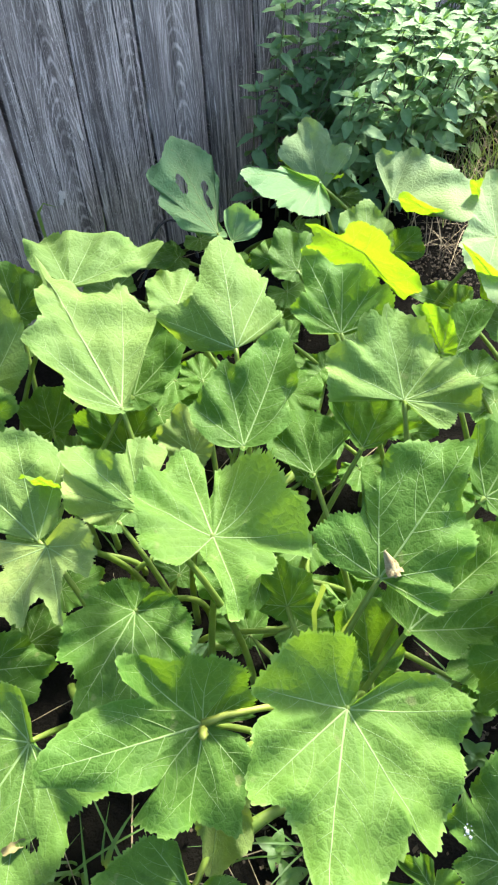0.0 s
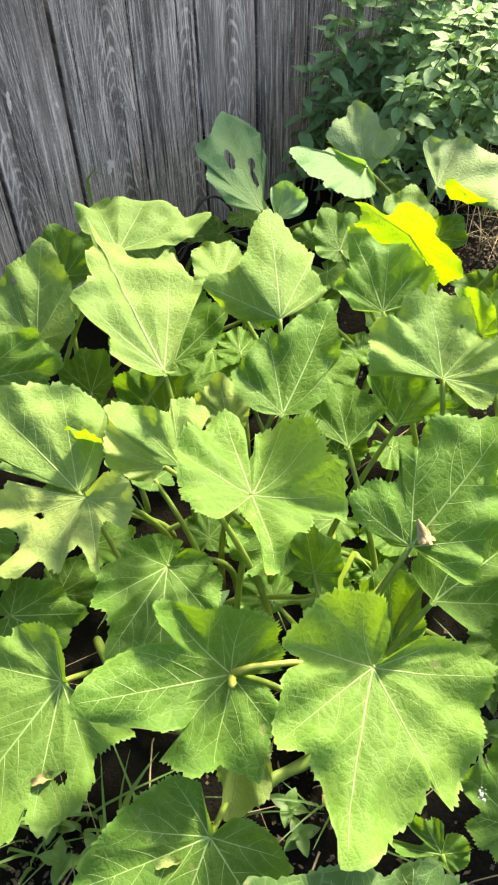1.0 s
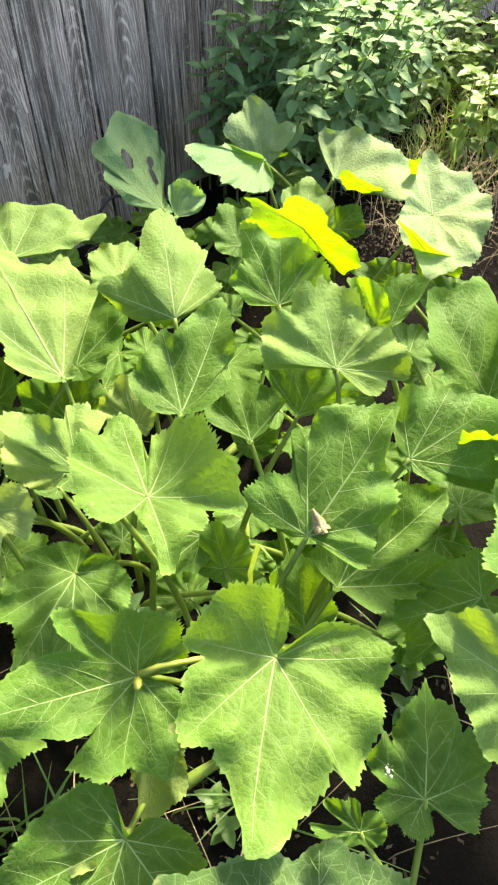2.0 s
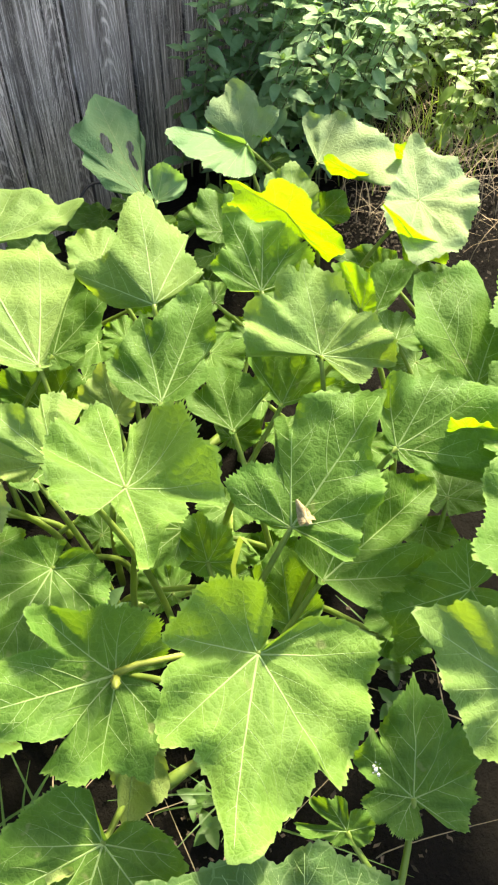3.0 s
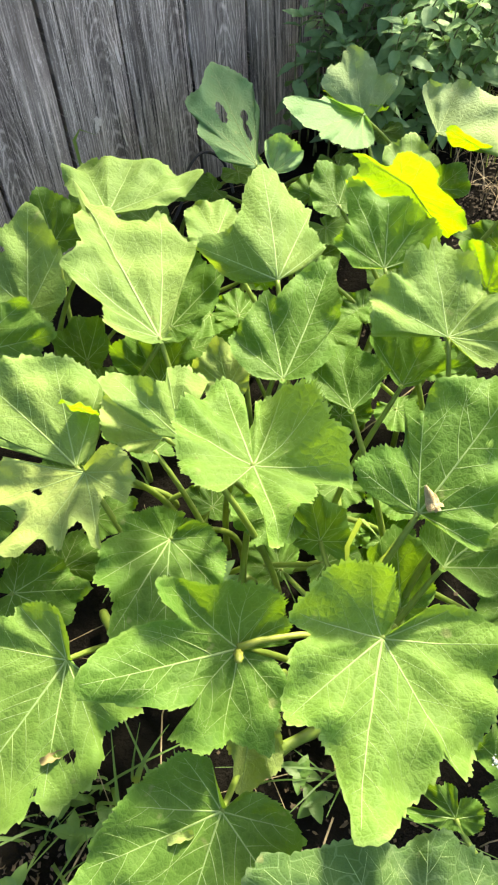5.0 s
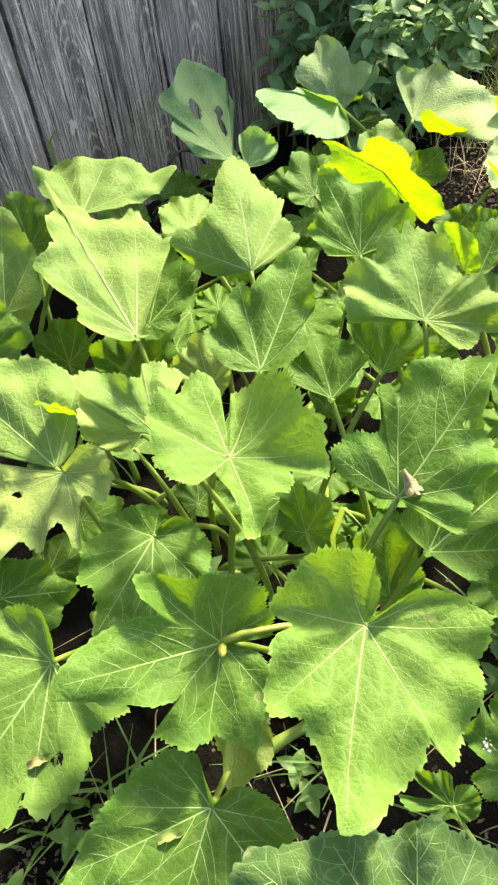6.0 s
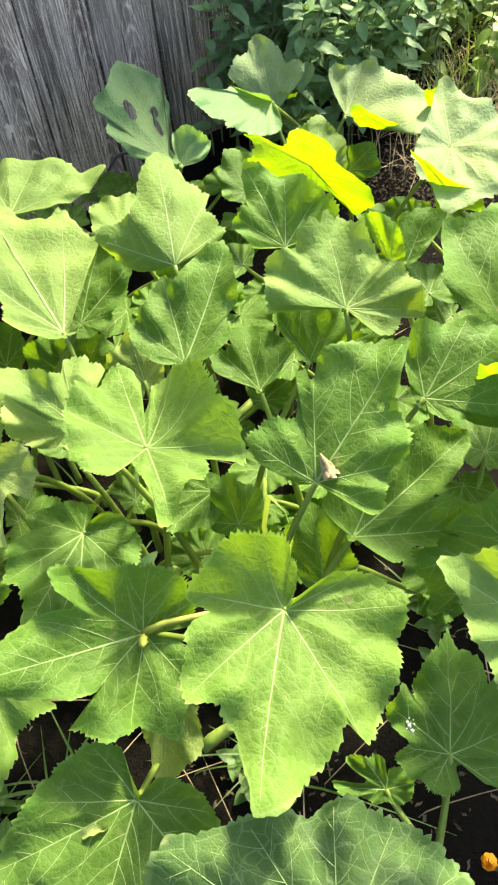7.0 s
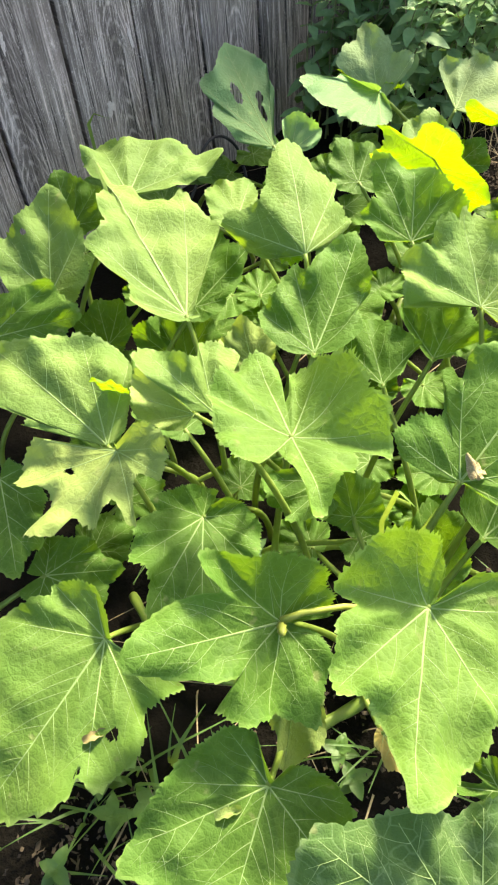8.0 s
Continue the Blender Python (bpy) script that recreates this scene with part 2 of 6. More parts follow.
# ---- builders ----
def mesh_of(name, verts, faces, mats, smooth=True):
    me = bpy.data.meshes.new(name)
    me.from_pydata(verts, [], faces)
    for m in mats if isinstance(mats, (list, tuple)) else [mats]:
        me.materials.append(m)
    me.polygons.foreach_set("use_smooth", [smooth] * len(me.polygons))
    me.update()
    return me


def part(name, data, parent, label="", m=None):
    ob = new(name, data)
    ob.parent = parent
    if m is not None:
        ob.matrix_basis = m
    return tagged(ob, label)


def tube(points, radii, sides=7, verts=None, faces=None, squash=1.0, side=None):
    """Appends a capped tube along points to verts and faces; squash flattens it across side."""
    verts = [] if verts is None else verts
    faces = [] if faces is None else faces
    base, ring = len(verts), []
    pts = [Vector(p) for p in points]
    for i, p in enumerate(pts):
        d = (pts[min(i + 1, len(pts) - 1)] - pts[max(i - 1, 0)]).normalized()
        if side is None:
            side = d.orthogonal().normalized()
        side = (side - d * side.dot(d)).normalized()
        up = d.cross(side)
        for j in range(sides):
            a = 2 * math.pi * j / sides
            verts.append(tuple(p + radii[i] * (math.cos(a) * side + squash * math.sin(a) * up)))
    for i in range(len(pts) - 1):
        for j in range(sides):
            a, b = base + i * sides + j, base + i * sides + (j + 1) % sides
            faces.append((a, b, b + sides, a + sides))
    faces.append(tuple(base + j for j in reversed(range(sides))))
    faces.append(tuple(base + (len(pts) - 1) * sides + j for j in range(sides)))
    return verts, faces


def bezier(p0, p1, p2, p3, n):
    out = []
    for i in range(n + 1):
        t = i / n
        out.append(p0 * (1 - t) ** 3 + p1 * 3 * t * (1 - t) ** 2 + p2 * 3 * t * t * (1 - t) + p3 * t ** 3)
    return out


class Blade:
    """The surface of a palmate leaf: lobes are (angle in degrees, length), the tip at angle 0. form: the sheet's slope along and across,
    bend along, twist, bend across, fold at the midrib, and funnel."""

    def __init__(self, lobes, form, seed, dip=0.10, ripple=0.012, rag=0.0, rim=(), curl=(), holes=()):
        self.seed, self.dip, self.ripple, self.rag = seed, dip, ripple, rag
        self.edge, self.curl, self.holes, self.form = list(rim), curl, holes, form
        lobes = sorted(lobes)
        if lobes[-1][0] < 100:
            a, r = lobes[-1]
            lobes.append((a + (175 - a) * 0.5, r * 0.5))
        if lobes[0][0] > -100:
            a, r = lobes[0]
            lobes.insert(0, (a - (175 + a) * 0.5, r * 0.5))
        self.lengths = self.shape() if self.edge else None
        self.rise = [(a, h - self.sheet(r * math.cos(radians(a)), r * math.sin(radians(a)))) for a, r, h in self.edge]
        self.veins = []
        for a, r in sorted(lobes, key=lambda k: -k[1]):
            if len(self.veins) < 7 and all(abs((a - v[0] + 180) % 360 - 180) > 22 for v in self.veins):
                self.veins.append((a, r))
        self.mean = sum(r for _, r in lobes) / len(lobes)
        first, last = lobes[0], lobes[-1]
        gap = first[0] + 360 - last[0]
        mid = last[0] + gap / 2
        keys = list(lobes) + [(mid, min(first[1], last[1]) * (0.12 if gap > 50 else 0.5))]
        if gap > 60:
            keys += [(last[0] + gap * 0.3, last[1] * 0.9), (first[0] - gap * 0.3, first[1] * 0.9)]
        self.keys = sorted(((a + 180) % 360 - 180, r) for a, r in keys)
        self.lines = self.tree()

    def rim(self, deg):
        ks = self.keys
        deg = (deg + 180) % 360 - 180
        i = 0
        while i < len(ks) and ks[i][0] <= deg:
            i += 1
        a, b = ks[i - 1], ks[i % len(ks)]
        a0 = a[0] - (360 if i == 0 else 0)
        b0 = b[0] + (360 if i == len(ks) else 0)
        gap = max(b0 - a0, 0.01)
        u = (deg - a0) / gap
        s = u * u * (3 - 2 * u)
        r = a[1] + (b[1] - a[1]) * s
        r *= 1 - self.dip * math.sin(math.pi * u) ** 2 * min(gap / 45, 1.6)
        return self.outline(deg) if self.edge else r

    def sheet(self, x, y):
        e = self.form
        z = e[0] * x + e[1] * y + (e[2] * x * x + e[3] * x * y + e[4] * y * y) / 0.15
        return z + e[5] * (math.sqrt(y * y + 0.0003) - 0.0173) + e[6] * (math.sqrt(x * x + y * y + 0.0003) - 0.0173)

    def shape(self):
        """A smooth closed rim through the lobes and notches, as lengths by degree."""
        pts = [Vector((r * math.cos(radians(a)), r * math.sin(radians(a)))) for a, r, _ in self.edge]
        n, line = len(pts), []
        for i in range(n):
            a, b, c, d = pts[i - 1], pts[i], pts[(i + 1) % n], pts[(i + 2) % n]
            for k in range(8):
                t = k / 8
                p = 0.5 * (2 * b + (c - a) * t + (2 * a - 5 * b + 4 * c - d) * t * t + (3 * b - a - 3 * c + d) * t ** 3)
                line.append((p * 0.72 + (b + (c - b) * t) * 0.28))
        out = [0.006] * 721
        for p, q in zip(line, line[1:] + line[:1]):
            a, b = math.degrees(math.atan2(p.y, p.x)), math.degrees(math.atan2(q.y, q.x))
            turn = (b - a + 180) % 360 - 180
            if abs(turn) > 90:
                continue
            lo, hi = (a, a + turn) if turn > 0 else (a + turn, a)
            d = q - p
            for k in range(math.ceil(lo * 2), math.floor(hi * 2) + 1):
                w = Vector((math.cos(radians(k / 2)), math.sin(radians(k / 2))))
                cross = w.x * d.y - w.y * d.x
                if abs(cross) > 1e-9:
                    at = (k + 360) % 720
                    out[at] = max(out[at], min((p.x * d.y - p.y * d.x) / cross, max(p.length, q.length) * 1.05))
        out[720] = out[0]
        return out

    def outline(self, deg):
        at = ((deg + 180) % 360) * 2
        i = int(at)
        return self.lengths[i] + (self.lengths[min(i + 1, 720)] - self.lengths[i]) * (at - i)

    def tree(self):
        """The veins as lines on the flat blade: main ribs from the stalk, side ribs that arch towards the tip, and forks near the rim."""
        rnd = random.Random(self.seed + 5)
        lines = []

        def run(x, y, deg, length, bend, own, thick, rank):
            n = max(4, int(length / 0.005))
            pts = []
            for i in range(n + 1):
                if i and math.hypot(x, y) > self.rim(math.degrees(math.atan2(y, x))) * 0.955:
                    break
                if own is not None and i > 1:
                    at = math.degrees(math.atan2(y, x))
                    mine = abs((at - own + 180) % 360 - 180)
                    if any(v != own and abs((at - v + 180) % 360 - 180) < mine * 0.8 for v, _ in self.veins):
                        break
                pts.append((x, y))
                a = radians(deg + bend * i / n)
                x, y = x + math.cos(a) * length / n, y + math.sin(a) * length / n
            if len(pts) > 2:
                lines.append((pts, thick, rank))
            return pts

        for a, r in self.veins:
            thick = 0.0006 + 0.0048 * r
            bow = rnd.uniform(-7, 7)
            main = run(0, 0, a - bow * 0.5, r * 0.99, bow, None, thick, 0)
            if r < 0.04 or len(main) < 4:
                continue
            count = max(3, int(r / 0.031))
            for k in range(count):
                for side in (-1, 1):
                    g = (k + 0.55 + 0.22 * side + rnd.uniform(-0.12, 0.12)) / count * 0.9
                    x, y = main[min(len(main) - 1, int(g * len(main)))]
                    way = a + side * rnd.uniform(36, 56)
                    arm = run(x, y, way, r * (0.78 - 0.5 * g), -side * rnd.uniform(8, 46), a, thick * 0.42 * (1 - 0.4 * g), 1)
                    if len(arm) > 7 and r > 0.07:
                        x, y = arm[int(len(arm) * 0.5)]
                        run(x, y, way + side * rnd.uniform(24, 42), r * 0.2, -side * 14, a, thick * 0.2, 2)
                        if len(arm) > 12:
                            x, y = arm[int(len(arm) * 0.68)]
                            run(x, y, way - side * rnd.uniform(50, 70), r * 0.16, side * 10, a, thick * 0.18, 2)
        return lines

    def gaps(self, xs, ys, ranks):
        """How far each point lies from the next vein of those ranks."""
        marks = [(p[0], p[1]) for pts, _, rank in self.lines if rank in ranks for p in pts]
        marks = np.array(marks if marks else [(0.0, 0.0)])
        out = np.empty(len(xs))
        for i in range(0, len(xs), 2000):
            dx, dy = xs[i:i + 2000, None] - marks[None, :, 0], ys[i:i + 2000, None] - marks[None, :, 1]
            out[i:i + 2000] = np.sqrt((dx * dx + dy * dy).min(axis=1))
        return out

    def heights(self, xs, ys):
        """The blade's surface over the points, and their distance from the veins and share of the way out."""
        xs, ys = np.asarray(xs, float), np.asarray(ys, float)
        r, deg = np.hypot(xs, ys), np.degrees(np.arctan2(ys, xs))
        rim = np.array([self.rim(a) for a in deg])
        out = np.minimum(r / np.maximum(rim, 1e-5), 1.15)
        e = self.form
        z = e[0] * xs + e[1] * ys + (e[2] * xs * xs + e[3] * xs * ys + e[4] * ys * ys) / 0.15
        z += e[5] * (np.sqrt(ys * ys + 0.0003) - 0.0173) + e[6] * (np.sqrt(r * r + 0.0003) - 0.0173)
        if self.edge:
            ups = np.array(self.rise)
            w = np.exp(-(((deg[:, None] - ups[None, :, 0] + 180) % 360 - 180) / 13) ** 2) + 1e-6
            z += (w @ ups[:, 1]) / w.sum(axis=1) * out * out
        q = np.minimum(out, r / max(self.mean, 0.02))
        near, gap = self.gaps(xs, ys, (0,)), self.gaps(xs, ys, (0, 1, 2))
        big = min(1.0, self.mean / 0.1)
        z += 0.0085 * big * (1 - np.exp(-(near / 0.02) ** 2)) * np.minimum(1, np.maximum(0, (1.08 - q) * 2))
        z += (0.0004 if self.form[6] > 0 else 0.0007) * big * (1 - np.exp(-(gap / 0.0055) ** 2)) * np.minimum(1, np.maximum(0, (1.1 - q) * 4))
        for at, wide, drop in self.curl:
            by = np.maximum(0, 1 - (np.abs((deg - at + 180) % 360 - 180) / wide) ** 2)
            z -= drop * by * np.maximum(0, (q - 0.7) / 0.3) ** 1.2
        wave = np.array([[noise.noise(Vector((x * 22, y * 22, self.seed * 3.7))), noise.noise(Vector((x * 60, y * 60, self.seed))), noise.noise(Vector((x * 38, y * 38, self.seed * 2.1)))] for x, y in zip(xs, ys)])
        z += self.ripple * 1.6 * q * q * wave[:, 0] + 0.0006 * wave[:, 1] + 0.003 * q * wave[:, 2]
        z += self.ripple * q ** 3 * np.sin(np.radians(deg) * 11 + self.seed) * 0.7
        return z, gap, out

    def mesh(self, name, mats):
        large = self.mean > 0.075
        around, steps = (324, 36) if large else (200, 16)
        rings = [0.03] + [(i / steps) ** 0.9 for i in range(2, steps)] + [0.985, 1.0]
        rnd = random.Random(self.seed)
        cog = [rnd.uniform(0.2, 1.0) for _ in range(around)]
        xs, ys, faces = [0.0001], [0.0], []
        for q in rings:
            for j in range(around):
                a = 360 * j / around - 180
                rim = self.rim(a)
                c, s = math.cos(radians(a)), math.sin(radians(a))
                teeth = (0.0032 * cog[j] if j % 3 == 1 else -0.0018 * cog[j] if j % 3 == 0 else 0.0004) * (1.0 if large else 0.7)
                edge = 1 + max(0, (q - 0.9) / 0.1) * teeth / max(rim, 0.02)
                n = noise.noise(Vector((c * 2.6, s * 2.6, self.seed * 1.3)))
                m = noise.noise(Vector((c * 9, s * 9, self.seed * 0.7)))
                edge += max(0, (q - 0.3) / 0.7) * ((0.0 if self.edge else 0.05) * n + 0.045 * m + 0.034 * noise.noise(Vector((c * 21, s * 21, self.seed))) - self.rag * 0.25 * max(0, m - 0.1))
                xs.append(rim * q * edge * c)
                ys.append(rim * q * edge * s)
        zs, gap, out = self.heights(xs, ys)
        verts = list(zip(xs, ys, zs))
        for j in range(around):
            faces.append((0, 1 + j, 1 + (j + 1) % around))
        for i in range(len(rings) - 1):
            for j in range(around):
                a, b = 1 + i * around + j, 1 + i * around + (j + 1) % around
                mid = [(verts[a][k] + verts[b + around][k]) / 2 for k in (0, 1)]
                if any(((mid[0] - hx) / rx) ** 2 + ((mid[1] - hy) / ry) ** 2 < 1 + 0.25 * noise.noise(Vector((mid[0] * 90, mid[1] * 90, 5))) for hx, hy, rx, ry in self.holes):
                    continue
                faces.append((a, a + around, b + around, b))
        me = mesh_of(name, verts, faces, mats)
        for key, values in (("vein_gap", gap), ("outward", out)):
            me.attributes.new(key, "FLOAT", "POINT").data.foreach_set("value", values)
        return me

    def vein_mesh(self, name, mat, faint):
        verts, faces = [], []
        for pts, thick, rank in self.lines:
            if faint and rank:
                if rank == 2:
                    continue
                thick *= 0.6
            zs = self.heights([p[0] for p in pts], [p[1] for p in pts])[0]
            lift = (0.0003, 0.0005, 0.0005)[rank]
            n = len(pts) - 1
            tube([(x, y, z + lift) for (x, y), z in zip(pts, zs)], [thick * (1 - 0.82 * i / n) for i in range(n + 1)], 6 if rank == 0 else 4, verts, faces, 0.35, Vector((pts[0][1] - pts[2][1], pts[2][0] - pts[0][0], 0)))
        return mesh_of(name, verts, faces, mat)


SEED = [0]


def leaf(plant, place, turn, lobes, form, stalk=None, mat=None, dip=0.10, ripple=0.015, rag=0.0, rim=(), curl=(), holes=(), label=""):
    """One squash leaf: blade, raised veins, and a stalk down to the ground. rim: lobe tips and notches of an uneven margin, as angle, length and rise."""
    SEED[0] += 1
    b = Blade(lobes, form, SEED[0], dip, ripple, rag, rim, curl, holes)
    m = pose(*place, *turn)
    ob = part("leaf", b.mesh("leaf", mat or M_LEAF), plant, label, plant.matrix_basis.inverted() @ m)
    part("vein", b.vein_mesh("vein", M_VEIN, mat in (M_LEAF_FRESH, M_LEAF_PALE, M_LEAF_SUNLIT, M_LEAF_SKYLIT, M_LEAF_OLD)), ob)
    if stalk is False:
        return ob
    rnd = random.Random(SEED[0] + 77)
    c = Vector(place)
    back = m.to_3x3() @ Vector((-1, 0, 0))
    back = Vector((back.x, back.y, 0)).normalized()
    down = Vector((0, 0, -1))
    if stalk is None:
        foot = Vector((c.x + back.x * 0.16 + rnd.uniform(-0.04, 0.04), c.y + back.y * 0.16 + rnd.uniform(-0.04, 0.04), 0.01))
    else:
        foot = Vector(stalk)
    pts = bezier(c + down * -0.001, c + back * 0.035 + down * 0.035, foot + Vector((0, 0, c.z * 0.55)), foot, 14)
    inv = m.inverted()
    v, f = tube([inv @ p for p in pts], [0.0036 + 0.0028 * i / 14 for i in range(15)], 8)
    part("petiole", mesh_of("petiole", v, f, M_PETIOLE), ob)
    return ob


def squash_plant(x, y, label):
    ob = new("squash_plant")
    ob.matrix_basis = pose(x, y, 0)
    return tagged(ob, label, "squash plant", "squash plants in the bed")


# ---- ground ----
def ground():
    bm = bmesh.new()
    xs = [-60, -20, -8, -4, -2.5, -1.6] + [-1.2 + 0.03 * i for i in range(94)] + [1.7, 2.5, 4, 8, 20, 60]
    ys = [-60, -20, -8, -3, -1.2] + [-0.6 + 0.03 * i for i in range(144)] + [4.0, 6, 10, 25, 80]
    grid = []
    for y in ys:
        row = []
        for x in xs:
            near = 1 if -1.3 < x < 1.7 and -0.7 < y < 3.8 else 0
            z = near * (0.014 * noise.noise(Vector((x * 5, y * 5, 0))) + 0.012 * noise.noise(Vector((x * 24, y * 24, 3))))
            row.append(bm.verts.new((x, y, z)))
        grid.append(row)
    for a, b in zip(grid, grid[1:]):
        for i in range(len(xs) - 1):
            bm.faces.new((a[i], a[i + 1], b[i + 1], b[i]))
    me = bpy.data.meshes.new("ground")
    bm.to_mesh(me)
    bm.free()
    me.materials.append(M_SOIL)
    me.polygons.foreach_set("use_smooth", [True] * len(me.polygons))
    return tagged(new("ground", me), "dark bare garden soil under the plants", "soil", kind="structure")


ground()

# ---- fence ----
FENCE_AT, FENCE_WAY = Vector((-0.4058, 1.9157, 0)), Vector((0.6941, 0.7198, 0))
FENCE_TURN = math.degrees(math.atan2(0.7198, 0.6941))


def fence_point(s, off, z):
    """s along the fence, off towards the bed."""
    return FENCE_AT + FENCE_WAY * s + Vector((0.7198, -0.6941, 0)) * off + Vector((0, 0, z))


def fence():
    top = new("fence")
    top.matrix_basis = pose(*FENCE_AT, 0, 0, FENCE_TURN)
    tagged(top, "weathered grey wooden board fence", "fence", kind="structure")
    rnd = random.Random(3)
    for i in range(-22, 24):
        s0 = 0.105 + 0.2 * i
        bm = bmesh.new()
        w, h, d = 0.2 - 0.007 - rnd.uniform(0, 0.003), 1.88 + rnd.uniform(-0.012, 0.012), 0.019
        nz, nx = 24, 6
        face, rear = [], []
        for k in range(nz + 1):
            z = -0.03 + h * k / nz
            wob = 0.0015 * noise.noise(Vector((i * 3.1, z * 3, 0)))
            face.append([bm.verts.new((w * j / nx + wob, -0.0012 * noise.noise(Vector((j * 0.9, z * 9, i))) - (0.0025 if 0 < j < nx else 0), z)) for j in range(nx + 1)])
            rear.append([bm.verts.new((w * j / nx + wob, d, z)) for j in (0, nx)])
        for k in range(nz):
            for j in range(nx):
                bm.faces.new((face[k][j], face[k][j + 1], face[k + 1][j + 1], face[k + 1][j]))
            bm.faces.new((rear[k][1], rear[k][0], rear[k + 1][0], rear[k + 1][1]))
            bm.faces.new((rear[k][0], face[k][0], face[k + 1][0], rear[k + 1][0]))
            bm.faces.new((face[k][nx], rear[k][1], rear[k + 1][1], face[k + 1][nx]))
        bm.faces.new(face[-1] + [rear[-1][1], rear[-1][0]])
        me = bpy.data.meshes.new("board")
        bm.to_mesh(me)
        bm.free()
        me.materials.append(M_BOARD)
        me.attributes.new("heart", "FLOAT", "POINT").data.foreach_set("value", [0.165 if i == -1 else rnd.uniform(-0.16, 0.36)] * len(me.vertices))
        part("board", me, top, m=pose(s0, rnd.uniform(-0.002, 0.002), 0, 0, rnd.uniform(-0.25, 0.25), 0))
        # Dark strip added behind each gap, standing in for the shade there.
        v = [(x, y, z) for z in (0.0, 1.82) for x, y in ((-0.024, 0.0), (0.017, 0.0), (0.017, 0.014), (-0.024, 0.014))]
        part("batten", mesh_of("batten", v, [(0, 1, 5, 4), (1, 2, 6, 5), (2, 3, 7, 6), (3, 0, 4, 7), (4, 5, 6, 7), (3, 2, 1, 0)], M_GAP_BACKING, False), top, m=pose(s0, 0.0235, 0))
    # pale worn patches and a knot on the boards
    for s, z, w, h, lean in ((-0.12, 0.446, 0.0045, 0.034, -8), (-0.143, 0.247, 0.0035, 0.030, -6), (-0.214, 0.315, 0.012, 0.020, 0), (0.329, 0.352, 0.0028, 0.028, -3), (0.233, 0.304, 0.002, 0.019, 0), (-0.114, 0.563, 0.006, 0.014, -4), (-0.438, 0.549, 0.006, 0.03, 4)):
        v, f, n = [(0, -0.0006, 0)], [], 22
        for q in (0.55, 1.0):
            for j in range(n):
                a = 2 * math.pi * j / n
                e = q * (0.85 + 0.5 * noise.noise(Vector((math.cos(a) * 2.2, math.sin(a) * 2.2, s * 30))) + 0.3 * noise.noise(Vector((math.cos(a) * 6, math.sin(a) * 6, s * 30))))
                v.append((w * e * math.cos(a), 0.0009 * (q - 0.55), h * e * math.sin(a)))
        f = [(0, 1 + j, 1 + (j + 1) % n) for j in range(n)] + [(1 + j, 1 + n + j, 1 + n + (j + 1) % n, 1 + (j + 1) % n) for j in range(n)]
        part("bare_patch", mesh_of("bare_patch", v, f, M_PALEWOOD), top, "pale bare patch of wood", pose(s, -0.0055, z, 0, lean, 0))
    for z in (0.35, 1.4):
        v, f = [], []
        for x in (-4.4, 4.9):
            v += [(x, 0.042, z - 0.045), (x, 0.082, z - 0.045), (x, 0.082, z + 0.045), (x, 0.042, z + 0.045)]
        f = [(0, 1, 2, 3), (7, 6, 5, 4), (0, 4, 5, 1), (1, 5, 6, 2), (2, 6, 7, 3), (3, 7, 4, 0)]
        part("rail", mesh_of("rail", v, f, M_BOARD, False), top)
    return top


fence()

# ---- squash plants ----
plant_front = squash_plant(0.0, 0.35, "low squash plant with broad lobed leaves in front")
plant_left = squash_plant(-0.33, 0.62, "squash plant with torn and pale lobed leaves")
plant_mid = squash_plant(-0.05, 0.85, "squash plant with upright folded green leaves")
plant_midleft = squash_plant(-0.33, 1.1, "squash plant with tall pale leaves near the fence")
plant_right = squash_plant(0.2, 0.75, "squash plant with large blistered leaves")
plant_back = squash_plant(0.12, 1.55, "squash plant with sunlit pale leaves by the herbs")
leaf(plant_front, (0.045, 0.390, 0.411), (-15, 6, -102),
     [(-140, 0.085), (-87, 0.116), (-37, 0.152), (0, 0.216), (39, 0.164), (100, 0.140), (127, 0.113)], (0, 0, 0, 0, 0, 0, 0.10), mat=M_LEAF_FRESH,
     rim=[(126, 0.031, -0.002), (129, 0.044, 0.009), (137, 0.050, 0.023), (137, 0.065, 0.047), (127, 0.089, 0.058), (115, 0.120, 0.049), (104, 0.138, 0.023), (80, 0.139, 0.011), (60, 0.150, 0.015), (43, 0.165, 0.015), (38, 0.168, 0.012), (37, 0.153, 0.012), (37, 0.138, 0.013), (31, 0.153, 0.011), (24, 0.169, 0.014), (10, 0.201, 0.030), (0, 0.222, 0.032), (-4, 0.191, 0.028), (-12, 0.147, 0.013), (-25, 0.134, 0.004), (-36, 0.157, -0.001), (-43, 0.147, 0.004), (-65, 0.116, 0.009), (-74, 0.092, 0.010), (-83, 0.116, 0.018), (-98, 0.104, 0.043), (-114, 0.098, 0.066), (-128, 0.080, 0.073), (-152, 0.064, 0.070), (-180, 0.042, 0.033), (162, 0.026, 0.005), (147, 0.010, 0.000)])
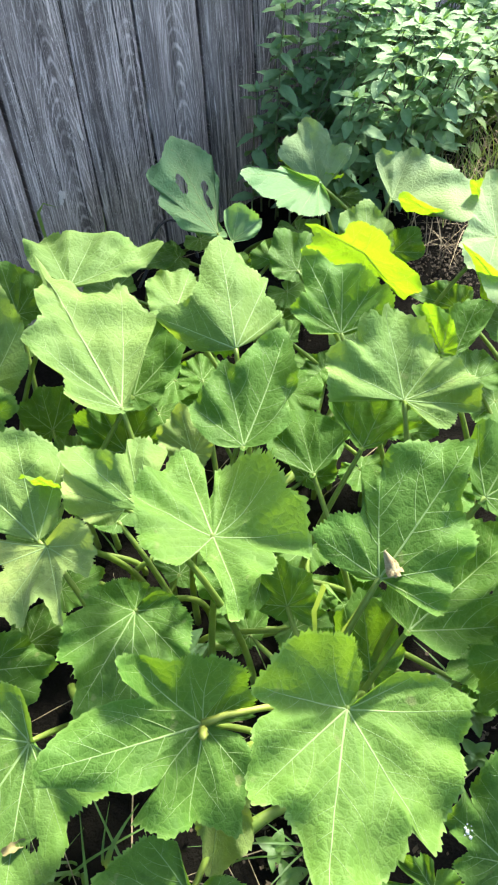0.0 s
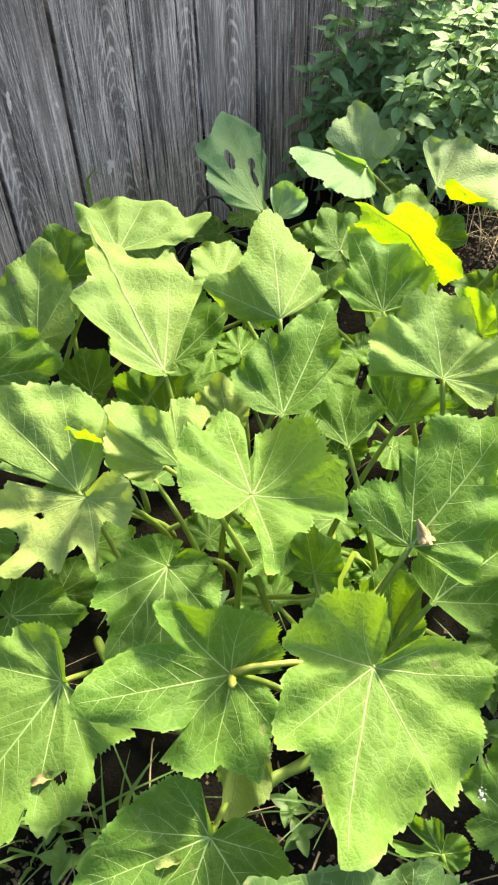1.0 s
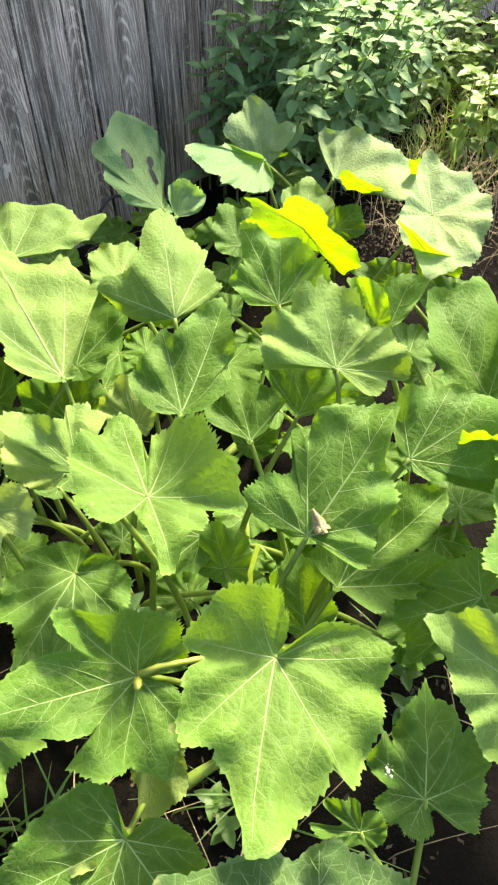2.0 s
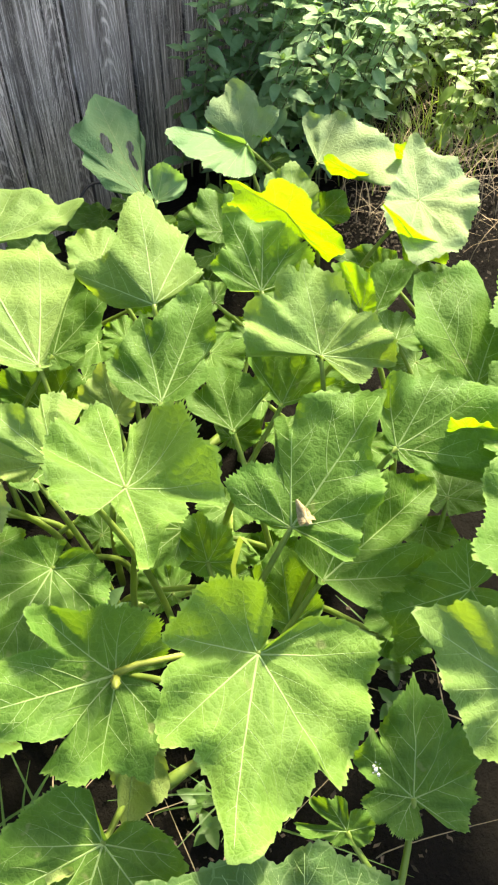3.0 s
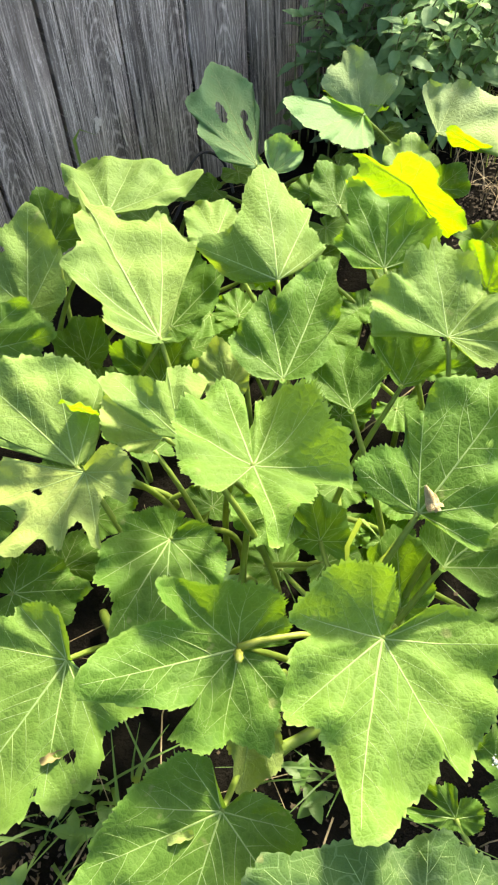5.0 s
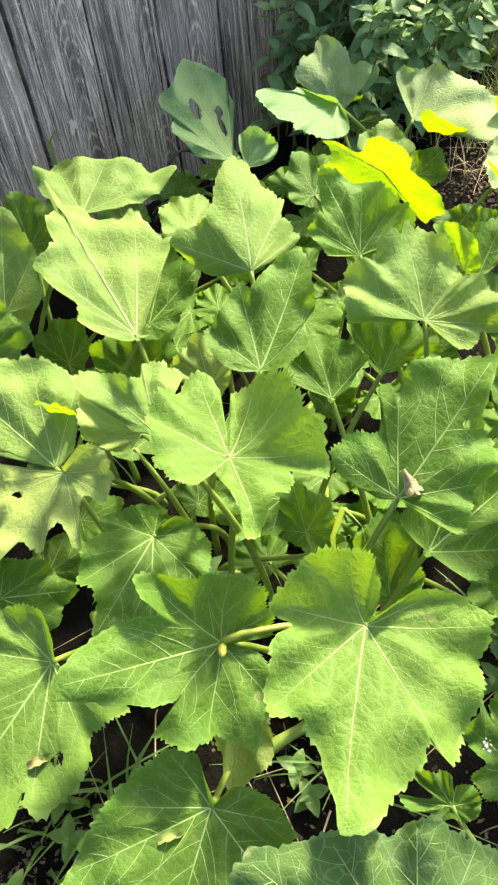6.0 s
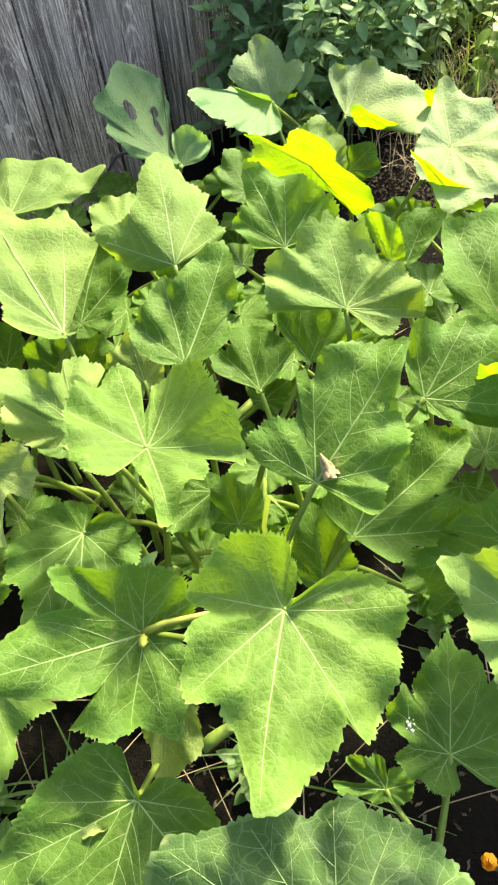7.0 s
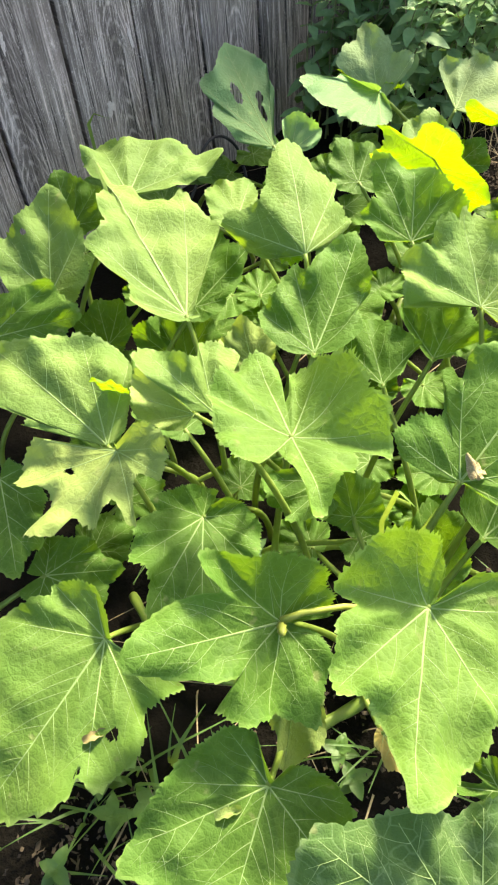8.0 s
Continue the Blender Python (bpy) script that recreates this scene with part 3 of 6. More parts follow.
leaf(plant_front, (-0.127, 0.390, 0.373), (-27, -18, -157),
     [(-162, 0.068), (-102, 0.082), (-48, 0.119), (0, 0.209), (34, 0.134), (66, 0.118), (116, 0.074)], (0, 0, 0, 0, 0, 0, 0.10),
     rim=[(174, 0.060, 0.018), (-157, 0.062, 0.035), (-127, 0.071, 0.045), (-106, 0.074, 0.046), (-84, 0.082, 0.040), (-61, 0.092, 0.037), (-53, 0.121, 0.047), (-43, 0.139, 0.036), (-36, 0.121, 0.022), (-32, 0.091, 0.012), (-24, 0.126, 0.010), (-10, 0.178, 0.015), (-1, 0.209, 0.013), (5, 0.196, 0.011), (11, 0.157, 0.013), (23, 0.120, 0.013), (28, 0.100, 0.010), (34, 0.088, 0.008), (35, 0.115, 0.014), (34, 0.135, 0.016), (45, 0.130, 0.010), (61, 0.122, -0.001), (75, 0.104, 0.004), (91, 0.126, 0.009), (110, 0.089, 0.021), (131, 0.066, 0.023), (150, 0.045, 0.006), (161, 0.014, 0.000)])
low_leaf = leaf(plant_front, (-0.144, 0.226, 0.280), (-11, 18, -108),
     [(-148, 0.052), (-125, 0.082), (-76, 0.102), (-51, 0.172), (0, 0.160), (56, 0.124), (97, 0.092), (119, 0.049)], (0, 0, 0, 0, 0, 0, 0.10),
     rim=[(-152, 0.033, 0.009), (-148, 0.061, 0.026), (-131, 0.081, 0.034), (-107, 0.091, 0.027), (-86, 0.110, 0.020), (-73, 0.127, 0.013), (-64, 0.144, 0.016), (-56, 0.160, 0.020), (-49, 0.185, 0.017), (-44, 0.188, 0.013), (-37, 0.168, 0.011), (-24, 0.167, 0.010), (-1, 0.155, 0.005), (24, 0.126, 0.009), (56, 0.124, 0.014), (92, 0.099, 0.018), (108, 0.081, 0.022), (127, 0.059, 0.026), (151, 0.034, 0.012), (133, 0.009, -0.013)])
leaf(plant_left, (-0.246, 0.596, 0.288), (-26, 21, -123),
     [(-160, 0.046), (-97, 0.063), (-80, 0.080), (-28, 0.122), (-0, 0.154), (29, 0.131), (75, 0.106), (125, 0.078)], (0.46, 0.06, -0.01, -0.06, 0.01, 0.04, 0.16),
     rim=[(-166, 0.014, 0.006), (-178, 0.044, 0.004), (-130, 0.051, 0.003), (-98, 0.064, 0.006), (-79, 0.084, 0.008), (-67, 0.071, 0.013), (-55, 0.098, 0.031), (-40, 0.107, 0.053), (-28, 0.124, 0.070), (-22, 0.107, 0.065), (-8, 0.123, 0.070), (0, 0.155, 0.074), (17, 0.142, 0.071), (36, 0.133, 0.064), (56, 0.126, 0.052), (79, 0.102, 0.036), (113, 0.084, 0.008), (141, 0.063, 0.002), (163, 0.045, 0.003)])
leaf(plant_mid, (-0.111, 0.578, 0.497), (-8, -6, -73),
     [(-178, 0.156), (-133, 0.115), (-51, 0.070), (0, 0.125), (69, 0.118), (106, 0.126), (143, 0.162)], (0, 0, 0, 0, 0, 0, 0.10), mat=M_LEAF_FRESH, curl=[(-75, 20, 0.02)],
     rim=[(172, 0.066, -0.003), (171, 0.122, 0.001), (177, 0.152, -0.000), (-174, 0.159, 0.002), (-165, 0.139, 0.009), (-145, 0.127, 0.031), (-131, 0.120, 0.029), (-121, 0.105, 0.018), (-104, 0.095, 0.012), (-81, 0.093, 0.007), (-62, 0.079, 0.007), (-50, 0.067, 0.005), (-58, 0.029, -0.004), (-24, 0.049, -0.001), (-5, 0.114, 0.017), (-7, 0.131, 0.016), (0, 0.129, 0.022), (19, 0.103, 0.017), (39, 0.094, 0.009), (51, 0.081, 0.006), (56, 0.108, -0.001), (60, 0.126, -0.003), (77, 0.111, 0.031), (81, 0.098, 0.062), (92, 0.089, 0.082), (118, 0.090, 0.078), (140, 0.089, 0.079), (156, 0.118, 0.039), (165, 0.123, 0.004), (165, 0.080, -0.001)])
leaf(plant_left, (-0.218, 0.658, 0.455), (-26, -33, 149),
     [(-75, 0.084), (-38, 0.101), (-32, 0.086), (-2, 0.120), (-0, 0.132), (9, 0.120), (21, 0.064)], (-0.18, 0.19, 0.04, 0.04, 0.00, -0.03, 0.10), mat=M_LEAF_PALE, curl=[(-55, 30, 0.03)],
     rim=[(8, 0.132, -0.007), (0, 0.131, -0.007), (-7, 0.113, -0.007), (-18, 0.093, -0.012), (-33, 0.079, -0.014), (-38, 0.100, -0.017), (-53, 0.100, -0.015), (-74, 0.090, -0.009), (-76, 0.076, -0.008), (-62, 0.041, -0.007), (-120, 0.005, -0.001), (40, 0.025, -0.003), (22, 0.050, -0.005), (16, 0.088, -0.006), (11, 0.118, -0.006)])
leaf(plant_left, (-0.255, 0.709, 0.390), (-36, -21, 173),
     [(-23, 0.103), (-0, 0.097), (18, 0.088), (26, 0.069), (61, 0.020)], (-0.17, 0.13, 0.00, 0.01, 0.00, 0.00, -0.00), mat=M_LEAF_OLD, rag=0.8,
     rim=[(-21, 0.113, -0.019), (-25, 0.093, -0.016), (-10, 0.081, -0.014), (-1, 0.052, -0.008), (36, 0.013, -0.003), (71, 0.028, -0.003), (45, 0.051, -0.005), (26, 0.071, -0.008), (19, 0.088, -0.011), (0, 0.099, -0.016)])
leaf(plant_left, (-0.280, 0.730, 0.330), (-21, -35, 143),
     [(-16, 0.069), (-0, 0.134), (17, 0.056), (30, 0.086), (48, 0.038)], (-0.30, 0.63, -0.11, -0.03, 0.02, 0.07, -0.01), rag=0.6)
leaf(plant_left, (-0.365, 0.651, 0.381), (0, 19, -120),
     [(-72, 0.131), (-44, 0.156), (0, 0.151), (15, 0.112), (47, 0.120), (87, 0.093), (114, 0.070), (159, 0.044)], (0, 0, 0, 0, 0, 0, 0.10), mat=M_LEAF_OLD, rag=0.6, label="sun-bleached torn pale leaf", holes=[(0.0575, -0.0445, 0.0054, 0.0081)],
     rim=[(132, 0.017, 0.005), (159, 0.043, 0.017), (144, 0.066, 0.021), (122, 0.082, 0.021), (99, 0.088, 0.008), (83, 0.090, -0.003), (79, 0.070, 0.003), (71, 0.055, 0.004), (52, 0.090, 0.007), (50, 0.124, 0.005), (43, 0.125, 0.007), (39, 0.092, 0.011), (35, 0.081, 0.011), (24, 0.099, 0.017), (17, 0.117, 0.017), (8, 0.119, 0.017), (1, 0.114, 0.017), (-1, 0.148, 0.008), (-15, 0.175, 0.007), (-16, 0.131, 0.011), (-34, 0.115, 0.009), (-39, 0.141, 0.007), (-43, 0.158, 0.008), (-57, 0.148, 0.010), (-72, 0.130, 0.011), (-71, 0.102, 0.010), (-63, 0.065, 0.006), (-73, 0.032, 0.004)])
leaf(plant_left, (-0.384, 0.669, 0.370), (-20, -36, 150),
     [(-75, 0.069), (-63, 0.134), (-36, 0.178), (-14, 0.189), (0, 0.235), (18, 0.206), (28, 0.121)], (-0.25, 0.02, -0.05, -0.04, 0.08, 0.02, -0.05), mat=M_LEAF_PALE, curl=[(-49, 25, 0.03)],
     rim=[(-99, 0.027, -0.008), (-83, 0.052, -0.016), (-71, 0.092, -0.015), (-64, 0.132, -0.005), (-53, 0.155, -0.016), (-37, 0.175, -0.038), (-22, 0.186, -0.050), (-9, 0.210, -0.066), (4, 0.240, -0.085), (21, 0.210, -0.070), (11, 0.142, -0.049), (8, 0.113, -0.040), (29, 0.125, -0.042), (13, 0.083, -0.032), (-1, 0.044, -0.021)])
left_leaf = leaf(plant_left, (-0.362, 0.401, 0.298), (-27, 10, -122),
     [(-138, 0.009), (-131, 0.073), (-102, 0.101), (-67, 0.131), (0, 0.282), (15, 0.208), (28, 0.174), (57, 0.118), (90, 0.105)], (-0.07, 0.30, -0.10, 0.22, -0.02, 0.05, 0.16), mat=M_LEAF_FRESH, curl=[(-136, 14, -0.02), (-69, 20, 0.03)], holes=[(0.0902, 0.0746, 0.0085, 0.0070), (0.1455, 0.0627, 0.0034, 0.0025)],
     rim=[(170, 0.006, 0.027), (-145, 0.029, 0.028), (-132, 0.068, 0.017), (-115, 0.088, 0.003), (-101, 0.100, -0.008), (-94, 0.092, -0.009), (-84, 0.115, -0.018), (-70, 0.133, -0.024), (-59, 0.165, -0.036), (-21, 0.203, -0.034), (1, 0.254, -0.021), (8, 0.238, -0.000), (16, 0.207, 0.023), (23, 0.182, 0.045), (23, 0.163, 0.046), (25, 0.170, 0.049), (35, 0.174, 0.056), (48, 0.151, 0.049), (59, 0.128, 0.044), (61, 0.109, 0.042), (79, 0.103, 0.045), (94, 0.116, 0.051), (83, 0.058, 0.038), (84, 0.032, 0.031)])
leaf(plant_midleft, (-0.282, 0.905, 0.407), (10, -16, 122),
     [(-109, 0.016), (-42, 0.194), (-26, 0.259), (0, 0.339), (26, 0.205), (57, 0.083), (106, 0.013)], (0, 0, 0, 0, 0, 0, 0.10), mat=M_LEAF_PALE,
     rim=[(-84, 0.016, 0.008), (-129, 0.020, 0.005), (111, 0.028, 0.006), (76, 0.066, 0.013), (59, 0.092, 0.020), (37, 0.107, 0.023), (37, 0.138, 0.020), (30, 0.187, 0.020), (27, 0.208, 0.021), (13, 0.206, 0.022), (9, 0.258, 0.013), (1, 0.292, 0.008), (0, 0.344, 0.007), (-5, 0.287, 0.012), (-16, 0.250, 0.013), (-21, 0.242, 0.011), (-26, 0.261, 0.016), (-36, 0.213, 0.021), (-45, 0.194, 0.024), (-46, 0.143, 0.017), (-49, 0.081, 0.013), (-58, 0.032, 0.011)])
leaf(plant_midleft, (-0.286, 1.012, 0.330), (43, -26, 40),
     [(-32, 0.058), (-15, 0.104), (-0, 0.145), (26, 0.149)], (-0.17, -0.25, 0.03, -0.01, -0.01, -0.04, -0.01), rag=0.3)
leaf(plant_midleft, (-0.408, 1.197, 0.444), (9, 2, 35),
     [(-23, 0.085), (-1, 0.194), (44, 0.147), (81, 0.165), (96, 0.154), (125, 0.089)], (0, 0, 0, 0, 0, 0, 0.08), mat=M_LEAF_PALE,
     rim=[(121, 0.030, -0.000), (120, 0.080, -0.000), (104, 0.128, -0.001), (96, 0.156, -0.001), (81, 0.165, -0.001), (68, 0.140, -0.001), (57, 0.150, -0.001), (45, 0.169, -0.002), (33, 0.179, -0.002), (17, 0.183, -0.001), (5, 0.199, -0.001), (-3, 0.198, -0.001), (-26, 0.076, -0.000), (-12, 0.025, -0.000)])
leaf(plant_mid, (-0.089, 0.949, 0.487), (-5, -51, 101),
     [(-62, 0.110), (-62, 0.094), (-35, 0.130), (-1, 0.158), (-0, 0.196), (20, 0.133), (45, 0.113), (60, 0.140), (88, 0.062)], (0.25, 0.06, -0.18, 0.20, -0.20, -0.17, -0.81), mat=M_LEAF_PALE, curl=[(95, 35, 0.03)],
     rim=[(87, 0.020, -0.038), (87, 0.059, -0.058), (76, 0.092, -0.069), (66, 0.119, -0.081), (61, 0.144, -0.090), (51, 0.140, -0.083), (42, 0.116, -0.071), (30, 0.116, -0.073), (20, 0.129, -0.080), (14, 0.148, -0.093), (9, 0.169, -0.110), (1, 0.195, -0.130), (-7, 0.184, -0.128), (-11, 0.159, -0.118), (-24, 0.134, -0.109), (-36, 0.129, -0.106), (-37, 0.103, -0.096), (-52, 0.101, -0.094), (-65, 0.097, -0.089), (-72, 0.070, -0.073), (-77, 0.037, -0.049)])
leaf(plant_midleft, (-0.210, 1.179, 0.400), (-28, -49, 134),
     [(-52, 0.075), (-0, 0.076), (19, 0.075), (69, 0.051)], (-1.22, 0.79, -0.02, 0.02, 0.03, 0.08, 0.06), mat=M_LEAF_PALE)
leaf(plant_mid, (-0.078, 0.790, 0.430), (22, -39, 61),
     [(-69, 0.038), (-21, 0.124), (0, 0.197), (34, 0.143), (73, 0.102), (110, 0.030)], (-0.55, -0.26, 0.04, -0.02, 0.02, 0.05, 0.22),
     rim=[(-68, 0.015, 0.006), (114, 0.023, 0.005), (104, 0.048, 0.003), (89, 0.077, -0.006), (76, 0.103, -0.015), (64, 0.104, -0.019), (45, 0.120, -0.035), (33, 0.143, -0.046), (27, 0.126, -0.041), (21, 0.142, -0.045), (16, 0.157, -0.048), (9, 0.178, -0.050), (3, 0.196, -0.053), (-3, 0.188, -0.049), (-10, 0.159, -0.038), (-22, 0.125, -0.024), (-23, 0.095, -0.017), (-42, 0.080, -0.005), (-58, 0.039, 0.006)])
leaf(plant_mid, (0.028, 0.799, 0.350), (-15, -39, 109),
     [(-80, 0.034), (-58, 0.090), (-0, 0.110), (28, 0.108), (51, 0.081), (88, 0.049)], (-0.47, 0.14, 0.00, -0.05, 0.02, 0.04, 0.19), rag=0.5, holes=[(0.0895, 0.0285, 0.0125, 0.0088)],
     rim=[(52, 0.029, 0.004), (49, 0.075, -0.002), (37, 0.098, -0.011), (24, 0.110, -0.019), (7, 0.112, -0.022), (-12, 0.105, -0.022), (-30, 0.096, -0.018), (-59, 0.088, -0.013), (-60, 0.062, -0.009), (-77, 0.025, -0.002)])
leaf(plant_right, (0.165, 0.842, 0.465), (7, -25, 99),
     [(-131, 0.076), (-104, 0.114), (-77, 0.113), (-47, 0.122), (0, 0.155), (16, 0.146), (58, 0.108), (84, 0.105), (86, 0.079)], (0, 0, 0, 0, 0, 0, 0.10), mat=M_LEAF_PALE, holes=[(0.0775, -0.0362, 0.0035, 0.0043)],
     rim=[(18, 0.012, -0.013), (62, 0.040, -0.005), (63, 0.082, 0.011), (73, 0.091, 0.010), (85, 0.108, 0.005), (79, 0.119, 0.015), (65, 0.127, 0.027), (48, 0.134, 0.024), (32, 0.111, 0.014), (21, 0.136, 0.014), (15, 0.147, 0.014), (10, 0.146, 0.012), (5, 0.136, 0.012), (2, 0.151, 0.013), (-9, 0.150, 0.016), (-18, 0.126, 0.033), (-31, 0.110, 0.032), (-46, 0.091, 0.030), (-51, 0.079, 0.027), (-57, 0.093, 0.033), (-67, 0.101, 0.040), (-82, 0.103, 0.037), (-104, 0.117, 0.028), (-110, 0.099, 0.024), (-114, 0.082, 0.020), (-133, 0.080, 0.016), (-148, 0.059, 0.004), (-115, 0.023, -0.009)])
leaf(plant_right, (0.110, 0.844, 0.360), (19, -40, 53),
     [(-48, 0.099), (0, 0.115), (38, 0.101), (59, 0.104), (70, 0.071)], (-0.14, -0.27, -0.06, -0.02, 0.09, 0.19, 0.23),
     rim=[(129, 0.007, 0.007), (73, 0.038, 0.009), (64, 0.088, 0.008), (49, 0.109, 0.005), (32, 0.112, 0.002), (9, 0.100, 0.002), (-10, 0.093, 0.008), (-30, 0.078, 0.023), (-44, 0.102, 0.034), (-40, 0.052, 0.020), (-63, 0.022, 0.009)])
leaf(plant_right, (0.095, 0.537, 0.455), (11, -26, 48),
     [(-84, 0.087), (-45, 0.110), (-15, 0.139), (0, 0.208), (32, 0.164), (44, 0.145), (90, 0.093), (116, 0.024)], (0, 0, 0, 0, 0, 0, 0.10), dip=0.22, holes=[(0.1208, -0.0187, 0.0037, 0.0054), (0.0997, 0.0623, 0.0024, 0.0024)],
     rim=[(125, 0.022, -0.013), (111, 0.043, -0.004), (108, 0.057, 0.006), (102, 0.078, 0.025), (90, 0.096, 0.036), (70, 0.097, 0.028), (50, 0.086, 0.014), (44, 0.112, 0.014), (44, 0.148, 0.016), (38, 0.148, 0.013), (34, 0.124, 0.010), (30, 0.163, 0.009), (22, 0.176, 0.009), (12, 0.192, 0.010), (0, 0.213, 0.005), (-4, 0.185, 0.009), (-10, 0.150, 0.019), (-15, 0.138, 0.020), (-27, 0.132, 0.016), (-40, 0.119, 0.011), (-46, 0.099, 0.012), (-55, 0.089, 0.015), (-67, 0.088, 0.021), (-85, 0.089, 0.025), (-91, 0.068, 0.019), (-76, 0.038, 0.001), (-53, 0.013, -0.011)])
# Right side, unseen, drawn out further to shade the leaves below.
leaf(plant_right, (0.247, 0.650, 0.468), (24, -18, 25),
     [(-169, 0.016), (-82, 0.040), (-42, 0.100), (0, 0.134), (27, 0.126), (62, 0.100), (68, 0.051)], (0, 0, 0, 0, 0, 0, 0.10), curl=[(-50, 35, 0.03)],
     rim=[(-149, 0.013, -0.000), (130, 0.016, 0.003), (88, 0.046, 0.017), (70, 0.082, 0.012), (61, 0.102, 0.008), (43, 0.105, 0.004), (27, 0.126, 0.001), (10, 0.140, 0.008), (-16, 0.180, 0.007), (-39, 0.178, 0.010), (-53, 0.129, 0.010), (-56, 0.079, 0.011), (-80, 0.046, 0.007)])
leaf(plant_right, (0.415, 0.829, 0.400), (-38, -32, 118),
     [(-44, 0.123), (-21, 0.199), (-0, 0.207), (19, 0.126), (32, 0.077)], (0.19, 0.90, -0.28, 0.07, 0.10, 0.18, 0.15))
leaf(plant_right, (0.142, 0.528, 0.337), (20, -25, 32),
     [(-78, 0.058), (-50, 0.113), (-37, 0.164), (-17, 0.187), (0, 0.228), (25, 0.156), (86, 0.053)], (-1.02, 0.44, 0.10, -0.14, 0.08, 0.15, 0.51),
     rim=[(97, 0.021, 0.026), (86, 0.055, 0.056), (58, 0.075, 0.039), (37, 0.126, -0.010), (25, 0.162, -0.036), (13, 0.191, -0.056), (2, 0.224, -0.076), (-6, 0.200, -0.076), (-12, 0.157, -0.063), (-16, 0.124, -0.046), (-20, 0.145, -0.058), (-29, 0.167, -0.066), (-41, 0.149, -0.055), (-44, 0.116, -0.040), (-50, 0.113, -0.038), (-50, 0.086, -0.027), (-62, 0.078, -0.021), (-75, 0.065, -0.013), (-78, 0.032, -0.002)])
dark_leaf = leaf(plant_front, (0.229, 0.262, 0.264), (16, -30, 85),
     [(-123, 0.065), (-69, 0.081), (-22, 0.119), (0, 0.143), (21, 0.105), (53, 0.093), (78, 0.068), (143, 0.049)], (0, 0, 0, 0, 0, 0, 0.10),
     rim=[(-160, 0.015, 0.001), (-170, 0.033, 0.007), (165, 0.044, 0.010), (142, 0.047, 0.009), (121, 0.048, 0.006), (111, 0.062, 0.004), (89, 0.070, -0.001), (81, 0.067, 0.001), (71, 0.059, 0.005), (65, 0.082, 0.013), (54, 0.102, 0.024), (39, 0.111, 0.016), (34, 0.096, 0.013), (33, 0.077, 0.013), (25, 0.097, 0.008), (16, 0.114, 0.004), (4, 0.136, 0.001), (-1, 0.144, 0.003), (-8, 0.123, 0.004), (-19, 0.122, 0.007), (-29, 0.094, 0.008), (-32, 0.110, 0.009), (-46, 0.105, 0.012), (-75, 0.090, 0.015), (-117, 0.072, 0.017), (-129, 0.052, 0.013), (-129, 0.033, 0.007), (-113, 0.017, 0.001)])
leaf(plant_front, (0.327, 0.314, 0.460), (-31, 2, 135),
     [(-48, 0.078), (-18, 0.102), (-0, 0.123), (39, 0.067), (84, 0.073)], (0.67, 0.13, -0.14, -0.01, 0.09, 0.24, 0.20), mat=M_LEAF_PALE,
     rim=[(-0, 0.122, 0.080), (-6, 0.118, 0.080), (-19, 0.103, 0.077), (-32, 0.090, 0.068), (-50, 0.070, 0.053), (-118, 0.038, -0.004), (125, 0.066, 0.002), (90, 0.087, 0.038), (64, 0.070, 0.055), (37, 0.073, 0.071), (15, 0.089, 0.074), (8, 0.098, 0.074), (3, 0.110, 0.076)])
leaf(plant_right, (0.355, 0.526, 0.300), (-26, 23, -177),
     [(-105, 0.069), (-62, 0.065), (0, 0.128), (26, 0.147), (32, 0.103)], (0.30, -0.46, 0.01, 0.01, 0.00, -0.00, -0.19))
leaf(plant_mid, (0.086, 1.030, 0.443), (-7, -35, 117),
     [(-91, 0.108), (-57, 0.114), (-24, 0.128), (0, 0.162), (38, 0.093), (71, 0.052)], (0, 0, 0, 0, 0, 0, 0.10), curl=[(61, 25, 0.03)],
     rim=[(-107, 0.020, -0.009), (68, 0.019, 0.000), (72, 0.055, 0.016), (52, 0.084, 0.022), (39, 0.097, 0.023), (16, 0.093, 0.016), (8, 0.122, 0.005), (-1, 0.161, -0.006), (-15, 0.132, 0.010), (-36, 0.118, 0.019), (-58, 0.111, 0.022), (-84, 0.104, 0.012), (-94, 0.101, 0.009)])
leaf(plant_right, (0.260, 1.022, 0.400), (-30, -44, 115),
     [(-59, 0.039), (-29, 0.068), (0, 0.089), (21, 0.081)], (0.18, -0.03, -0.02, 0.03, 0.02, 0.08, 0.08), mat=M_LEAF_THIN,
     rim=[(15, 0.089, 0.023), (3, 0.091, 0.017), (-14, 0.078, 0.011), (-35, 0.060, 0.010), (-70, 0.033, 0.013), (-121, 0.023, 0.012), (166, 0.007, 0.015), (8, 0.037, 0.019)])
leaf(plant_right, (0.299, 1.069, 0.360), (33, -42, 30),
     [(-29, 0.083), (-0, 0.098), (17, 0.099), (39, 0.071)], (-0.44, 0.35, -0.05, -0.02, 0.03, 0.07, 0.06),
     rim=[(50, 0.076, -0.003), (28, 0.094, -0.023), (5, 0.109, -0.042), (-2, 0.104, -0.041), (-10, 0.063, -0.025), (-31, 0.025, -0.009), (-107, 0.004, 0.001), (57, 0.026, 0.000)])
